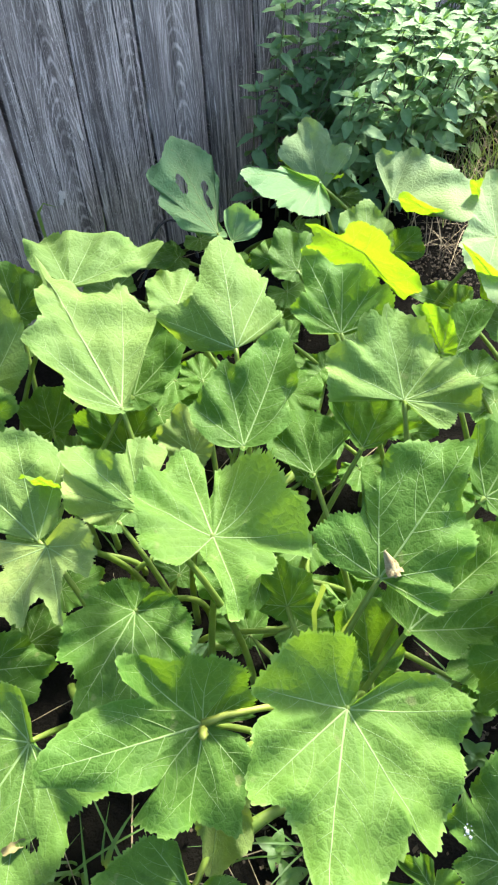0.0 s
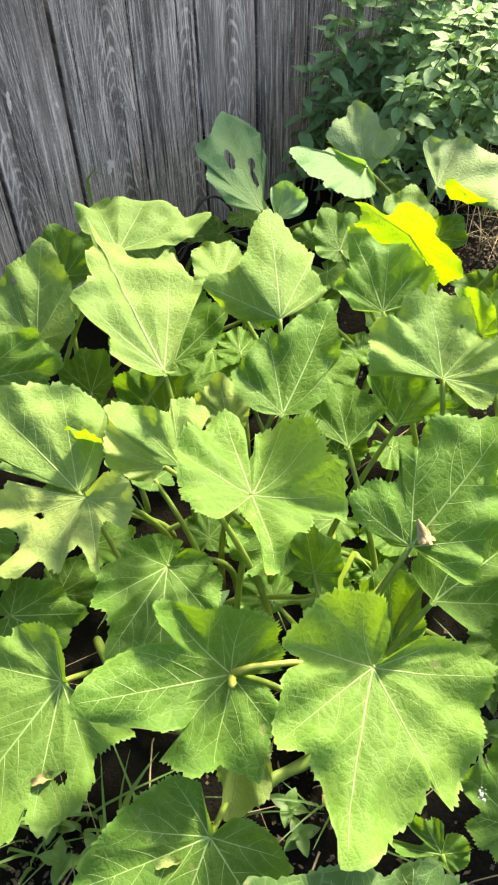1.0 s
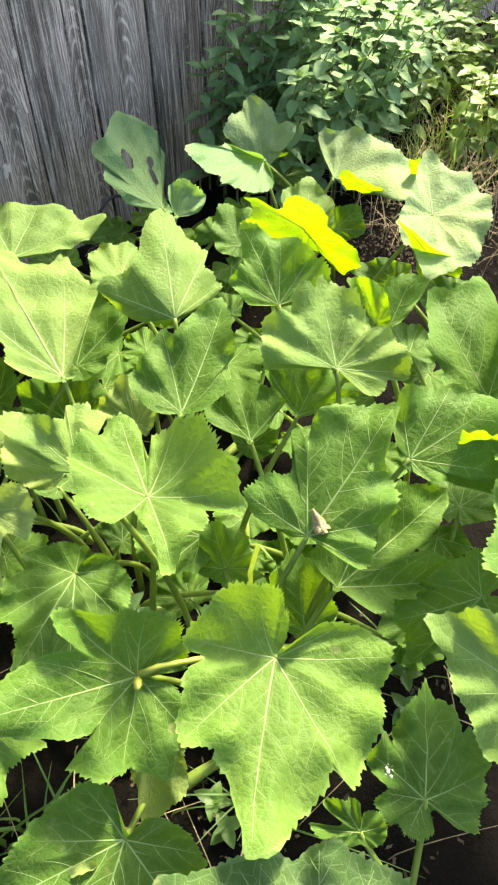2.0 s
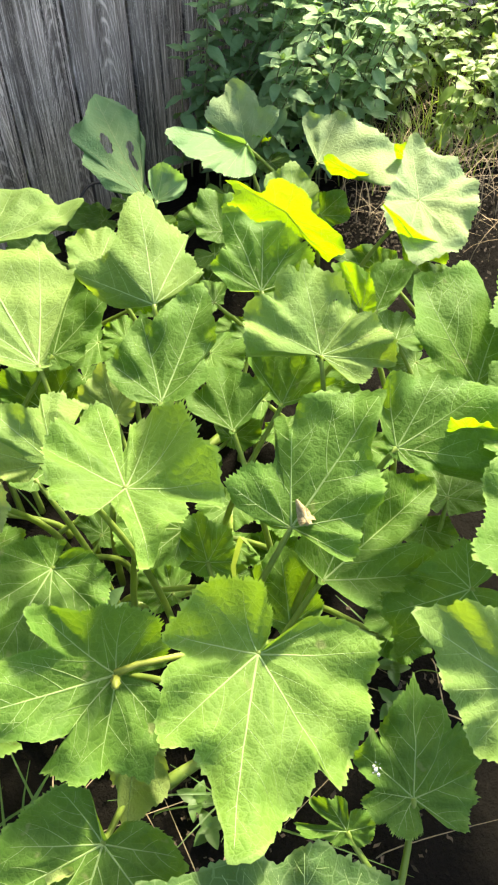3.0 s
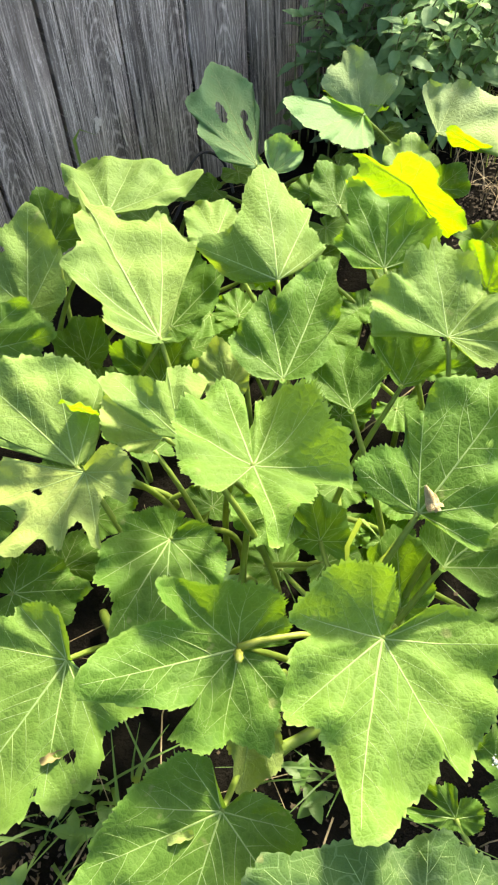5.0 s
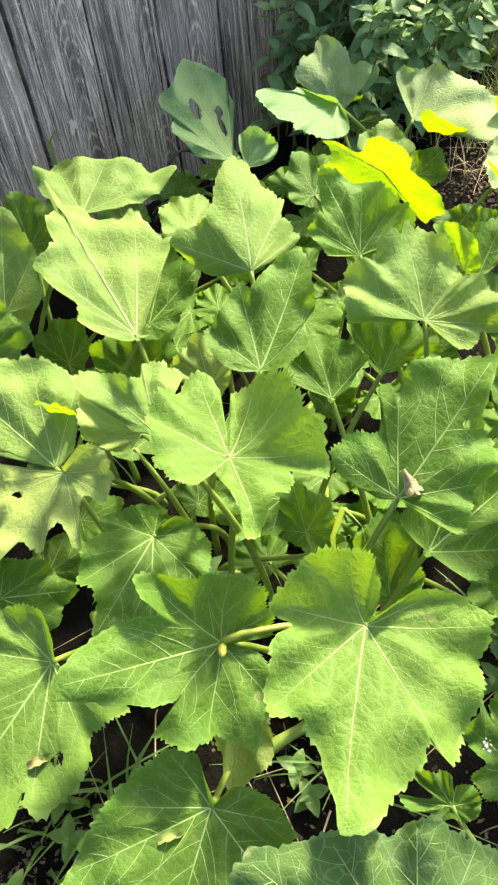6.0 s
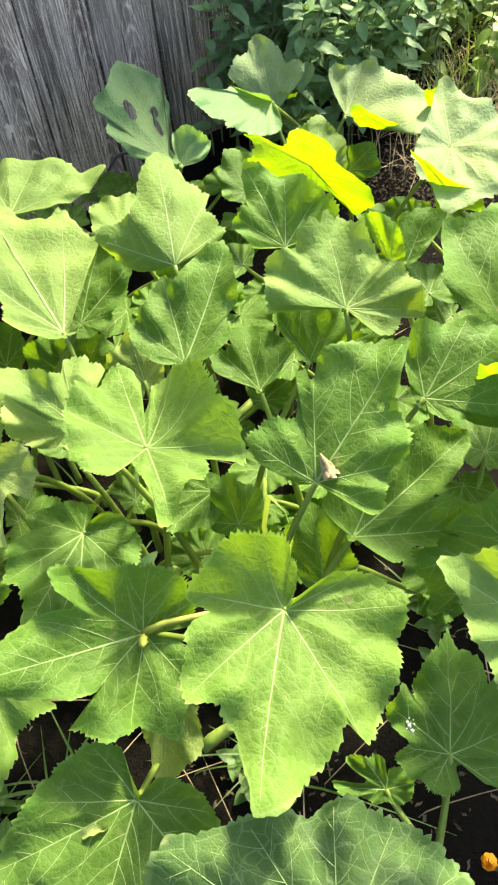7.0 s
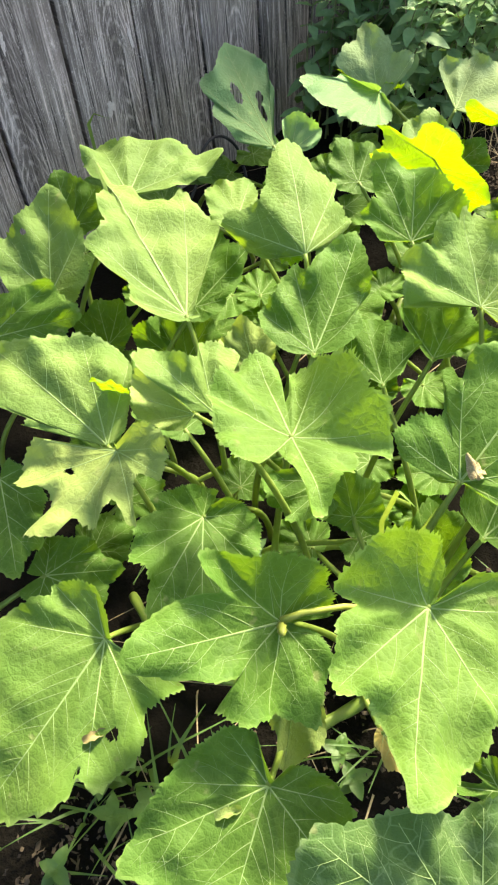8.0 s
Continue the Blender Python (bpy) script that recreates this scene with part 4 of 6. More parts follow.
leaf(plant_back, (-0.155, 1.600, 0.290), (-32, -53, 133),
     [(-29, 0.138), (-23, 0.180), (-0, 0.257), (25, 0.206), (33, 0.153), (56, 0.079)], (-0.67, 1.11, 0.03, -0.17, 0.01, 0.02, 0.04), mat=M_LEAF_SKYLIT, dip=0.22, holes=[(0.138, 0.024, 0.024, 0.010), (0.112, -0.022, 0.013, 0.009), (0.078, -0.014, 0.022, 0.006)],
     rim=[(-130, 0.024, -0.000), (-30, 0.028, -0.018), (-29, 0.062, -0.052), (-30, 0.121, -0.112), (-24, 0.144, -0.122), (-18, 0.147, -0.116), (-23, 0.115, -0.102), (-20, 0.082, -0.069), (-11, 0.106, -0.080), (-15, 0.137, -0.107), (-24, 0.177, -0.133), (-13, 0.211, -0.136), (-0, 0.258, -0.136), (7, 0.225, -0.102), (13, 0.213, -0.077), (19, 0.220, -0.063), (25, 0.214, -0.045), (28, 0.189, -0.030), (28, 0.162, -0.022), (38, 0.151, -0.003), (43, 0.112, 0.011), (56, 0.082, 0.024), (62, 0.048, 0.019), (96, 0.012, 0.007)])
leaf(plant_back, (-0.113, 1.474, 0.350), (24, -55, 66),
     [(-122, 0.014), (-72, 0.076), (-43, 0.076), (0, 0.077), (26, 0.070)], (-0.46, -0.79, 0.03, 0.02, -0.03, -0.06, 0.05), mat=M_LEAF_SKYLIT, curl=[(-85, 30, 0.03)],
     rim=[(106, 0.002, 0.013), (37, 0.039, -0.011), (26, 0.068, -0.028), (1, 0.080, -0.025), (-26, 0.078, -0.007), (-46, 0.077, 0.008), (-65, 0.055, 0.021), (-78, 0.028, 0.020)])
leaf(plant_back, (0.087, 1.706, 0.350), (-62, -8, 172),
     [(-14, 0.093), (0, 0.169), (25, 0.088), (65, 0.071), (105, 0.065), (145, 0.051)], (0.61, 2.73, -0.14, 0.03, -0.02, 0.03, 0.23), mat=M_LEAF_SKYLIT,
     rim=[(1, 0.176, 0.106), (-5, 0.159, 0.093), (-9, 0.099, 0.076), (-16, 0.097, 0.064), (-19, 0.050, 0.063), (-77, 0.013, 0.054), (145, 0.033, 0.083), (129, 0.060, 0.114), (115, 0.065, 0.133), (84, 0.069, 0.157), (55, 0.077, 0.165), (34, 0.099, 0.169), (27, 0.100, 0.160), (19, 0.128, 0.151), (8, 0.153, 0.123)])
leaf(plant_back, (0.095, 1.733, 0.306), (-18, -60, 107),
     [(-59, 0.091), (-45, 0.135), (0, 0.179), (31, 0.147), (42, 0.083)], (-0.48, 0.06, -0.11, 0.06, 0.04, 0.13, 0.18), mat=M_LEAF_SUNLIT,
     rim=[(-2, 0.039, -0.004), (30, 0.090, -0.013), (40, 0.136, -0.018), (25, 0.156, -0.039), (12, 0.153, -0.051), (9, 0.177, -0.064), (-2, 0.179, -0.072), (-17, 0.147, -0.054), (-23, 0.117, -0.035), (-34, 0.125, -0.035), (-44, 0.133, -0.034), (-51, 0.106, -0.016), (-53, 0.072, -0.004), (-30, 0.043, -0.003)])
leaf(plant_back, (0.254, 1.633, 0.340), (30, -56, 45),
     [(-84, 0.137), (-60, 0.086), (-49, 0.178), (0, 0.121), (41, 0.119), (50, 0.078)], (-1.20, -0.58, -0.08, 0.33, -0.08, -0.04, 0.40), mat=M_LEAF_SUNLIT,
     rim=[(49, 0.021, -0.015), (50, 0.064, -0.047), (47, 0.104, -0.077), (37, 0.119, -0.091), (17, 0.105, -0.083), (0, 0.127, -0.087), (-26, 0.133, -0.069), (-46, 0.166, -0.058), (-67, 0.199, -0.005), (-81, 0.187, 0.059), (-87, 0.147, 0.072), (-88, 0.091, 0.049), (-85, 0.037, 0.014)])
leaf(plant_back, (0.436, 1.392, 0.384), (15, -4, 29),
     [(-139, 0.138), (-107, 0.151), (-83, 0.134), (0, 0.145), (59, 0.170), (145, 0.062)], (0, 0, 0, 0, 0, 0, 0.10), mat=M_LEAF_SUNLIT,
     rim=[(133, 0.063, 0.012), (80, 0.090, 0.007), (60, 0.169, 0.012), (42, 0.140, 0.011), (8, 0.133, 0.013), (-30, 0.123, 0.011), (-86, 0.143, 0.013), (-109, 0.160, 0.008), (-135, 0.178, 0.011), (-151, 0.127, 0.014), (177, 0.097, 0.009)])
leaf(plant_back, (0.181, 1.442, 0.332), (-12, -57, 96),
     [(-91, 0.056), (-43, 0.078), (0, 0.108), (30, 0.098)], (-0.64, 0.12, -0.03, 0.02, 0.04, 0.09, 0.09), mat=M_LEAF_PALE)
leaf(plant_back, (0.251, 1.511, 0.280), (48, -36, 18),
     [(-86, 0.036), (-44, 0.068), (-0, 0.074), (63, 0.049)], (0.00, -0.08, 0.01, 0.03, -0.00, 0.00, 0.09))
leaf(plant_back, (0.025, 1.380, 0.330), (-34, -48, 130),
     [(-45, 0.082), (0, 0.098), (32, 0.072), (66, 0.051)], (-0.44, 0.49, -0.02, -0.01, 0.02, 0.06, 0.07))
leaf(plant_front, (0.074, 0.052, 0.300), (-5, -4, 84),
     [(-79, 0.129), (-54, 0.154), (-25, 0.151), (-0, 0.144), (37, 0.154), (62, 0.199), (83, 0.178)], (0.32, 0.12, 0.01, 0.04, -0.01, 0.01, 0.09), mat=M_LEAF_DUSTY,
     rim=[(62, 0.199, 0.072), (53, 0.181, 0.075), (37, 0.153, 0.072), (26, 0.144, 0.070), (11, 0.135, 0.063), (7, 0.140, 0.064), (-7, 0.149, 0.062), (-23, 0.147, 0.048), (-34, 0.149, 0.040), (-41, 0.152, 0.036), (-52, 0.156, 0.026), (-66, 0.155, 0.013), (-92, 0.135, -0.016), (177, 0.050, -0.027), (108, 0.146, 0.003), (84, 0.195, 0.046)])
leaf(plant_front, (-0.107, 0.344, 0.300), (-8, 19, -98),
     [(-65, 0.037), (-18, 0.065), (-0, 0.112), (31, 0.085), (64, 0.041)], (-0.64, -0.17, -0.01, -0.01, 0.01, 0.03, 0.05), mat=M_LEAF_OLD)
leaf(plant_midleft, (-0.542, 1.026, 0.360), (25, -48, 85),
     [(-44, 0.084), (-25, 0.131), (0, 0.194), (17, 0.156), (48, 0.127)], (-0.26, -0.38, -0.04, -0.05, 0.07, 0.09, 0.12), mat=M_LEAF_PALE, rag=0.5, holes=[(0.1061, 0.0456, 0.005, 0.0048)])
leaf(plant_midleft, (-0.640, 0.935, 0.340), (49, -15, 46),
     [(-44, 0.122), (-29, 0.147), (-0, 0.137), (32, 0.079), (78, 0.066)], (0.28, -0.28, -0.01, -0.03, 0.07, 0.10, 0.26))
leaf(plant_midleft, (-0.547, 1.254, 0.340), (-1, -56, 113),
     [(-96, 0.059), (-48, 0.088), (0, 0.114), (25, 0.085)], (-0.36, -0.27, -0.03, 0.05, 0.05, 0.14, 0.25))
leaf(plant_left, (-0.500, 0.548, 0.200), (31, 17, 15),
     [(-110, 0.053), (-25, 0.099), (0, 0.112), (31, 0.090), (81, 0.061)], (0.31, -0.03, 0.01, -0.00, 0.00, 0.01, 0.04))
leaf(plant_left, (-0.567, 0.661, 0.300), (-19, 38, -80),
     [(-66, 0.048), (-25, 0.116), (-0, 0.150), (16, 0.122), (46, 0.077)], (0.32, 0.64, -0.00, -0.02, -0.00, -0.01, -0.03))
leaf(plant_mid, (-0.056, 0.675, 0.260), (-33, 8, -165),
     [(-43, 0.059), (-19, 0.107), (-0, 0.102), (22, 0.089), (56, 0.059)], (0.46, -0.04, -0.02, -0.02, 0.02, 0.05, 0.07))
leaf(plant_mid, (-0.020, 0.638, 0.220), (-8, -31, 106),
     [(-103, 0.052), (-46, 0.062), (0, 0.079), (68, 0.054)], (0.39, -0.16, 0.00, 0.01, 0.04, 0.09, 0.24))
leaf(plant_right, (0.105, 0.554, 0.160), (-8, -27, 94),
     [(-59, 0.063), (-22, 0.107), (0, 0.125), (21, 0.100), (61, 0.038)], (0.60, 0.28, -0.04, -0.02, 0.02, 0.07, 0.06))
leaf(plant_midleft, (-0.321, 0.998, 0.200), (35, -31, 53),
     [(-37, 0.089), (0, 0.099), (60, 0.107), (84, 0.118)], (0.31, -0.08, -0.00, -0.03, 0.04, 0.05, 0.14))
leaf(plant_midleft, (-0.483, 1.078, 0.180), (4, -48, 108),
     [(-57, 0.062), (-27, 0.091), (0, 0.091), (36, 0.084)], (0.16, -0.33, -0.03, 0.02, 0.04, 0.09, 0.12))
leaf(plant_mid, (-0.184, 0.947, 0.240), (-5, -43, 107),
     [(-39, 0.068), (0, 0.095), (38, 0.080)], (-0.04, -0.16, -0.03, 0.00, 0.03, 0.07, 0.06), mat=M_LEAF_OLD)
leaf(plant_back, (0.388, 1.394, 0.200), (-48, -28, 141),
     [(-74, 0.052), (0, 0.082), (24, 0.126), (40, 0.048)], (0.23, 0.03, 0.02, 0.01, -0.00, -0.01, 0.00))
# Four unseen leaves added on the right, to shade the plants beside them.
leaf(plant_right, (0.500, 0.680, 0.440), (-8, 46, -139),
     [(-145, 0.138), (-105, 0.147), (-64, 0.110), (0, 0.057), (70, 0.098), (114, 0.147), (158, 0.141)], (1.35, 0.16, 0.19, 0.07, -0.01, -0.03, 0.67))
leaf(plant_right, (0.420, 0.460, 0.500), (5, 40, -126),
     [(-154, 0.136), (-114, 0.135), (-66, 0.100), (-0, 0.067), (57, 0.103), (104, 0.138), (151, 0.135)], (1.06, -0.13, 0.14, -0.01, 0.01, -0.01, 0.55))
leaf(plant_right, (0.580, 0.920, 0.440), (-30, 47, -161),
     [(-131, 0.128), (-91, 0.148), (-56, 0.113), (-0, 0.043), (91, 0.085), (130, 0.146), (169, 0.136)], (1.55, 0.69, 0.15, 0.20, -0.01, 0.02, 0.80))
leaf(plant_right, (0.600, 0.500, 0.420), (20, 40, -112),
     [(-163, 0.136), (-126, 0.133), (-77, 0.089), (-0, 0.062), (51, 0.108), (94, 0.139), (142, 0.130)], (1.12, -0.47, 0.14, -0.09, 0.00, 0.00, 0.61))
leaf(plant_front, (0.161, 0.263, 0.120), (-14, -7, 120),
     [(-110, 0.035), (-47, 0.039), (-0, 0.052), (54, 0.062), (174, 0.025)], (0.15, 0.03, 0.01, 0.00, 0.01, 0.04, 0.17), dip=0.5, label="small young deeply lobed pale leaf",
     rim=[(52, 0.067, 0.019), (46, 0.063, 0.020), (44, 0.032, 0.011), (29, 0.026, 0.011), (26, 0.047, 0.018), (19, 0.062, 0.024), (6, 0.055, 0.023), (-9, 0.042, 0.017), (-18, 0.047, 0.019), (-36, 0.038, 0.015), (-44, 0.017, 0.008), (-50, 0.027, 0.010), (-78, 0.038, 0.008), (-108, 0.040, 0.001), (-141, 0.034, -0.005), (-176, 0.024, -0.004), (148, 0.014, -0.000), (106, 0.023, 0.001), (71, 0.033, 0.006), (65, 0.055, 0.011)])
leaf(plant_front, (0.016, 0.352, 0.075), (8, 15, -68),
     [(-149, 0.012), (-39, 0.025), (-14, 0.051), (-0, 0.054), (25, 0.039), (58, 0.023), (124, 0.015)], (-0.16, 0.05, -0.00, 0.00, 0.00, 0.01, 0.01), mat=M_LEAF_DEAD, rag=0.25, label="small yellow dead leaf near the soil")
leaf(plant_back, (0.079, 1.236, 0.160), (1, -49, 84),
     [(-82, 0.049), (-46, 0.053), (0, 0.054), (45, 0.055), (85, 0.049)], (-0.92, -0.01, -0.00, 0.01, 0.03, 0.07, 0.14))
leaf(plant_mid, (0.026, 0.967, 0.140), (35, -23, 27),
     [(-74, 0.038), (-32, 0.060), (0, 0.067), (42, 0.053), (98, 0.046)], (-0.40, -0.67, -0.01, 0.00, 0.02, 0.07, 0.14))
leaf(plant_mid, (-0.085, 0.643, 0.120), (-23, -20, 147),
     [(-92, 0.049), (-40, 0.056), (0, 0.069), (34, 0.060), (83, 0.043)], (-0.30, 0.41, -0.00, 0.01, 0.02, 0.06, 0.13))
leaf(plant_left, (-0.207, 0.754, 0.140), (28, -22, 49),
     [(-79, 0.046), (-34, 0.068), (-0, 0.078), (41, 0.064), (95, 0.054)], (-0.36, -0.53, -0.01, 0.01, 0.03, 0.07, 0.14))
leaf(plant_left, (-0.421, 0.740, 0.120), (37, -1, 30),
     [(-101, 0.038), (-35, 0.058), (0, 0.080), (34, 0.068), (85, 0.050)], (0.04, -0.77, 0.00, 0.01, 0.03, 0.07, 0.18))
leaf(plant_mid, (0.097, 0.635, 0.100), (-27, -12, 146),
     [(-91, 0.055), (-38, 0.065), (0, 0.081), (34, 0.066), (87, 0.046)], (-0.18, 0.51, -0.00, 0.01, 0.03, 0.07, 0.15))
leaf(plant_right, (0.274, 0.560, 0.100), (29, -1, -26),
     [(-97, 0.038), (-37, 0.054), (0, 0.070), (37, 0.060), (87, 0.046)], (0.05, -0.57, -0.00, 0.01, 0.02, 0.06, 0.15))
leaf(plant_right, (0.353, 0.723, 0.160), (32, 19, -55),
     [(-115, 0.041), (-49, 0.042), (0, 0.060), (37, 0.059), (78, 0.047)], (0.50, -0.67, 0.01, 0.01, 0.02, 0.06, 0.18))
leaf(plant_mid, (0.021, 0.722, 0.140), (7, 32, -80),
     [(-102, 0.049), (-51, 0.049), (-0, 0.053), (48, 0.052), (92, 0.050)], (0.76, -0.14, 0.00, 0.01, 0.02, 0.06, 0.16))
leaf(plant_right, (-0.052, 1.168, 0.220), (16, -46, 70),
     [(-75, 0.054), (-41, 0.064), (-0, 0.063), (48, 0.059), (92, 0.057)], (-0.90, -0.27, -0.01, 0.01, 0.03, 0.07, 0.15))
leaf(plant_back, (0.312, 1.222, 0.220), (-50, 9, 172),
     [(-70, 0.047), (-26, 0.069), (-0, 0.072), (38, 0.039), (128, 0.037)], (0.36, 1.31, -0.01, 0.00, 0.03, 0.10, 0.24))
leaf(plant_left, (-0.178, 1.168, 0.220), (-3, -49, 101),
     [(-84, 0.050), (-47, 0.053), (0, 0.054), (44, 0.055), (83, 0.049)], (-0.93, 0.04, -0.00, 0.01, 0.03, 0.07, 0.15))
leaf(plant_left, (-0.417, 1.190, 0.200), (43, -28, 45),
     [(-63, 0.042), (-29, 0.069), (-0, 0.073), (45, 0.054), (104, 0.051)], (-0.56, -0.88, -0.01, 0.00, 0.03, 0.09, 0.16))
leaf(plant_left, (-0.605, 0.956, 0.200), (46, -8, 39),
     [(-91, 0.034), (-29, 0.067), (0, 0.091), (32, 0.072), (90, 0.050)], (-0.14, -1.07, -0.01, 0.02, 0.03, 0.10, 0.22))
leaf(plant_left, (-0.422, 0.941, 0.180), (32, -32, 63),
     [(-70, 0.047), (-34, 0.069), (0, 0.072), (45, 0.059), (99, 0.054)], (-0.59, -0.59, -0.01, 0.01, 0.03, 0.08, 0.15))
leaf(plant_right, (0.179, 1.061, 0.200), (46, 3, -14),
     [(-115, 0.034), (-35, 0.050), (0, 0.077), (30, 0.069), (78, 0.046)], (0.14, -1.08, 0.01, 0.01, 0.03, 0.09, 0.23))
leaf(plant_mid, (0.127, 0.949, 0.180), (35, 25, -40),
     [(-121, 0.043), (-55, 0.038), (0, 0.055), (37, 0.058), (75, 0.047)], (0.68, -0.77, 0.01, 0.01, 0.02, 0.07, 0.21))
leaf(plant_back, (0.040, 1.738, 0.200), (51, 36, -28),
     [(-137, 0.059), (-87, 0.036), (0, 0.046), (38, 0.068), (63, 0.061)], (1.40, -1.47, 0.03, 0.03, 0.03, 0.09, 0.37))
leaf(plant_back, (0.166, 1.934, 0.180), (55, 33, -26),
     [(-142, 0.052), (-93, 0.030), (0, 0.040), (35, 0.061), (58, 0.054)], (1.42, -1.76, 0.03, 0.03, 0.03, 0.10, 0.40))
leaf(plant_right, (0.393, 0.760, 0.200), (-8, -39, 73),
     [(-87, 0.071), (-45, 0.078), (0, 0.087), (40, 0.084), (83, 0.069)], (-0.70, 0.12, -0.00, 0.02, 0.03, 0.07, 0.15))
leaf(plant_back, (0.473, 1.252, 0.250), (-46, -31, 133),
     [(-104, 0.065), (-47, 0.061), (0, 0.088), (26, 0.087), (62, 0.054)], (-0.72, 0.98, -0.00, 0.02, 0.04, 0.10, 0.22))
leaf(plant_left, (-0.573, 1.347, 0.200), (-54, 6, -154),
     [(-69, 0.050), (-24, 0.077), (-0, 0.083), (32, 0.044), (129, 0.037)], (0.25, 1.48, -0.01, 0.00, 0.04, 0.12, 0.29))
leaf(plant_right, (0.264, 0.890, 0.200), (14, 40, -86),
     [(-108, 0.062), (-58, 0.056), (0, 0.060), (50, 0.065), (88, 0.064)], (1.00, -0.29, 0.01, 0.02, 0.03, 0.07, 0.20))
leaf(plant_back, (0.005, 1.484, 0.200), (51, 22, -18),
     [(-139, 0.052), (-66, 0.035), (0, 0.063), (31, 0.075), (61, 0.057)], (0.78, -1.43, 0.02, 0.02, 0.03, 0.09, 0.33))
leaf(plant_right, (-0.009, 1.147, 0.200), (45, 18, -18),
     [(-129, 0.049), (-52, 0.044), (-0, 0.073), (32, 0.077), (69, 0.057)], (0.54, -1.09, 0.02, 0.02, 0.03, 0.08, 0.27))
leaf(plant_right, (-0.116, 1.183, 0.180), (45, -18, 22),
     [(-72, 0.035), (-27, 0.066), (0, 0.079), (38, 0.058), (99, 0.047)], (-0.34, -0.98, -0.01, 0.01, 0.03, 0.09, 0.17))
leaf(plant_back, (0.056, 1.257, 0.160), (-47, 17, -168),
     [(-69, 0.051), (-29, 0.068), (0, 0.065), (50, 0.035), (129, 0.043)], (0.58, 1.18, -0.01, -0.00, 0.03, 0.10, 0.23))
leaf(plant_left, (-0.236, 1.168, 0.220), (-44, 24, -147),
     [(-70, 0.060), (-32, 0.075), (-0, 0.067), (60, 0.039), (128, 0.053)], (0.76, 1.10, -0.01, 0.00, 0.04, 0.11, 0.23))
leaf(plant_right, (-0.133, 1.144, 0.180), (-47, -6, 180),
     [(-88, 0.052), (-30, 0.071), (0, 0.091), (27, 0.065), (95, 0.036)], (-0.10, 1.09, -0.01, 0.01, 0.04, 0.10, 0.23))
leaf(plant_back, (-0.029, 1.553, 0.240), (42, -43, 37),
     [(-60, 0.050), (-34, 0.067), (-0, 0.061), (55, 0.050), (105, 0.055)], (-0.97, -0.79, -0.01, -0.00, 0.03, 0.09, 0.17))
leaf(plant_mid, (0.089, 1.007, 0.200), (-44, -6, 168),
     [(-88, 0.048), (-31, 0.064), (0, 0.081), (28, 0.058), (96, 0.034)], (-0.06, 0.98, -0.01, 0.01, 0.03, 0.09, 0.20))
leaf(plant_left, (-0.446, 0.614, 0.160), (34, -2, 37),
     [(-99, 0.040), (-36, 0.059), (-0, 0.080), (35, 0.068), (86, 0.051)], (0.03, -0.71, -0.00, 0.01, 0.03, 0.07, 0.17))
leaf(plant_mid, (-0.010, 0.621, 0.180), (29, 8, -15),
     [(-105, 0.039), (-41, 0.049), (-0, 0.067), (36, 0.061), (84, 0.047)], (0.23, -0.59, 0.00, 0.01, 0.02, 0.06, 0.16))
leaf(plant_left, (-0.275, 0.671, 0.160), (16, 29, -38),
     [(-107, 0.054), (-52, 0.053), (-0, 0.063), (44, 0.063), (87, 0.056)], (0.69, -0.32, 0.01, 0.01, 0.02, 0.06, 0.17))
leaf(plant_right, (0.304, 0.588, 0.120), (-25, 18, -175),
     [(-84, 0.056), (-37, 0.068), (0, 0.071), (47, 0.052), (108, 0.050)], (0.45, 0.50, -0.00, 0.01, 0.03, 0.07, 0.16))
leaf(plant_right, (0.357, 1.109, 0.250), (-39, -34, 127),
     [(-101, 0.061), (-48, 0.058), (-0, 0.078), (30, 0.078), (67, 0.053)], (-0.72, 0.75, -0.00, 0.02, 0.03, 0.08, 0.19))
leaf(plant_left, (-0.346, 1.656, 0.200), (57, 16, 1),
     [(-146, 0.047), (-57, 0.031), (-0, 0.068), (26, 0.077), (56, 0.054)], (0.60, -1.73, 0.03, 0.02, 0.03, 0.10, 0.38))
leaf(plant_left, (-0.261, 1.642, 0.200), (-58, 2, -171),
     [(-70, 0.046), (-22, 0.075), (0, 0.086), (26, 0.046), (129, 0.032)], (0.14, 1.67, -0.02, 0.00, 0.04, 0.13, 0.32))
leaf(plant_left, (-0.210, 1.722, 0.200), (57, 18, -5),
     [(-147, 0.044), (-66, 0.027), (0, 0.057), (27, 0.068), (55, 0.049)], (0.75, -1.77, 0.03, 0.02, 0.03, 0.09, 0.37))
leaf(plant_back, (-0.135, 1.598, 0.200), (52, 28, -16),
     [(-140, 0.049), (-77, 0.030), (0, 0.050), (33, 0.064), (60, 0.053)], (1.04, -1.49, 0.03, 0.02, 0.03, 0.09, 0.34))
leaf(plant_back, (0.061, 1.590, 0.200), (-57, -3, 175),
     [(-80, 0.040), (-24, 0.064), (0, 0.080), (22, 0.050), (111, 0.025)], (0.01, 1.54, -0.01, 0.01, 0.03, 0.11, 0.26))
leaf(plant_left, (-0.406, 1.512, 0.200), (-50, -30, 172),
     [(-107, 0.058), (-47, 0.052), (-0, 0.079), (24, 0.078), (59, 0.047)], (-0.73, 1.10, -0.00, 0.02, 0.04, 0.10, 0.23))
leaf(plant_left, (-0.542, 1.602, 0.200), (-58, 2, -161),
     [(-70, 0.046), (-22, 0.075), (0, 0.086), (25, 0.046), (129, 0.031)], (0.14, 1.70, -0.02, 0.00, 0.04, 0.13, 0.32))
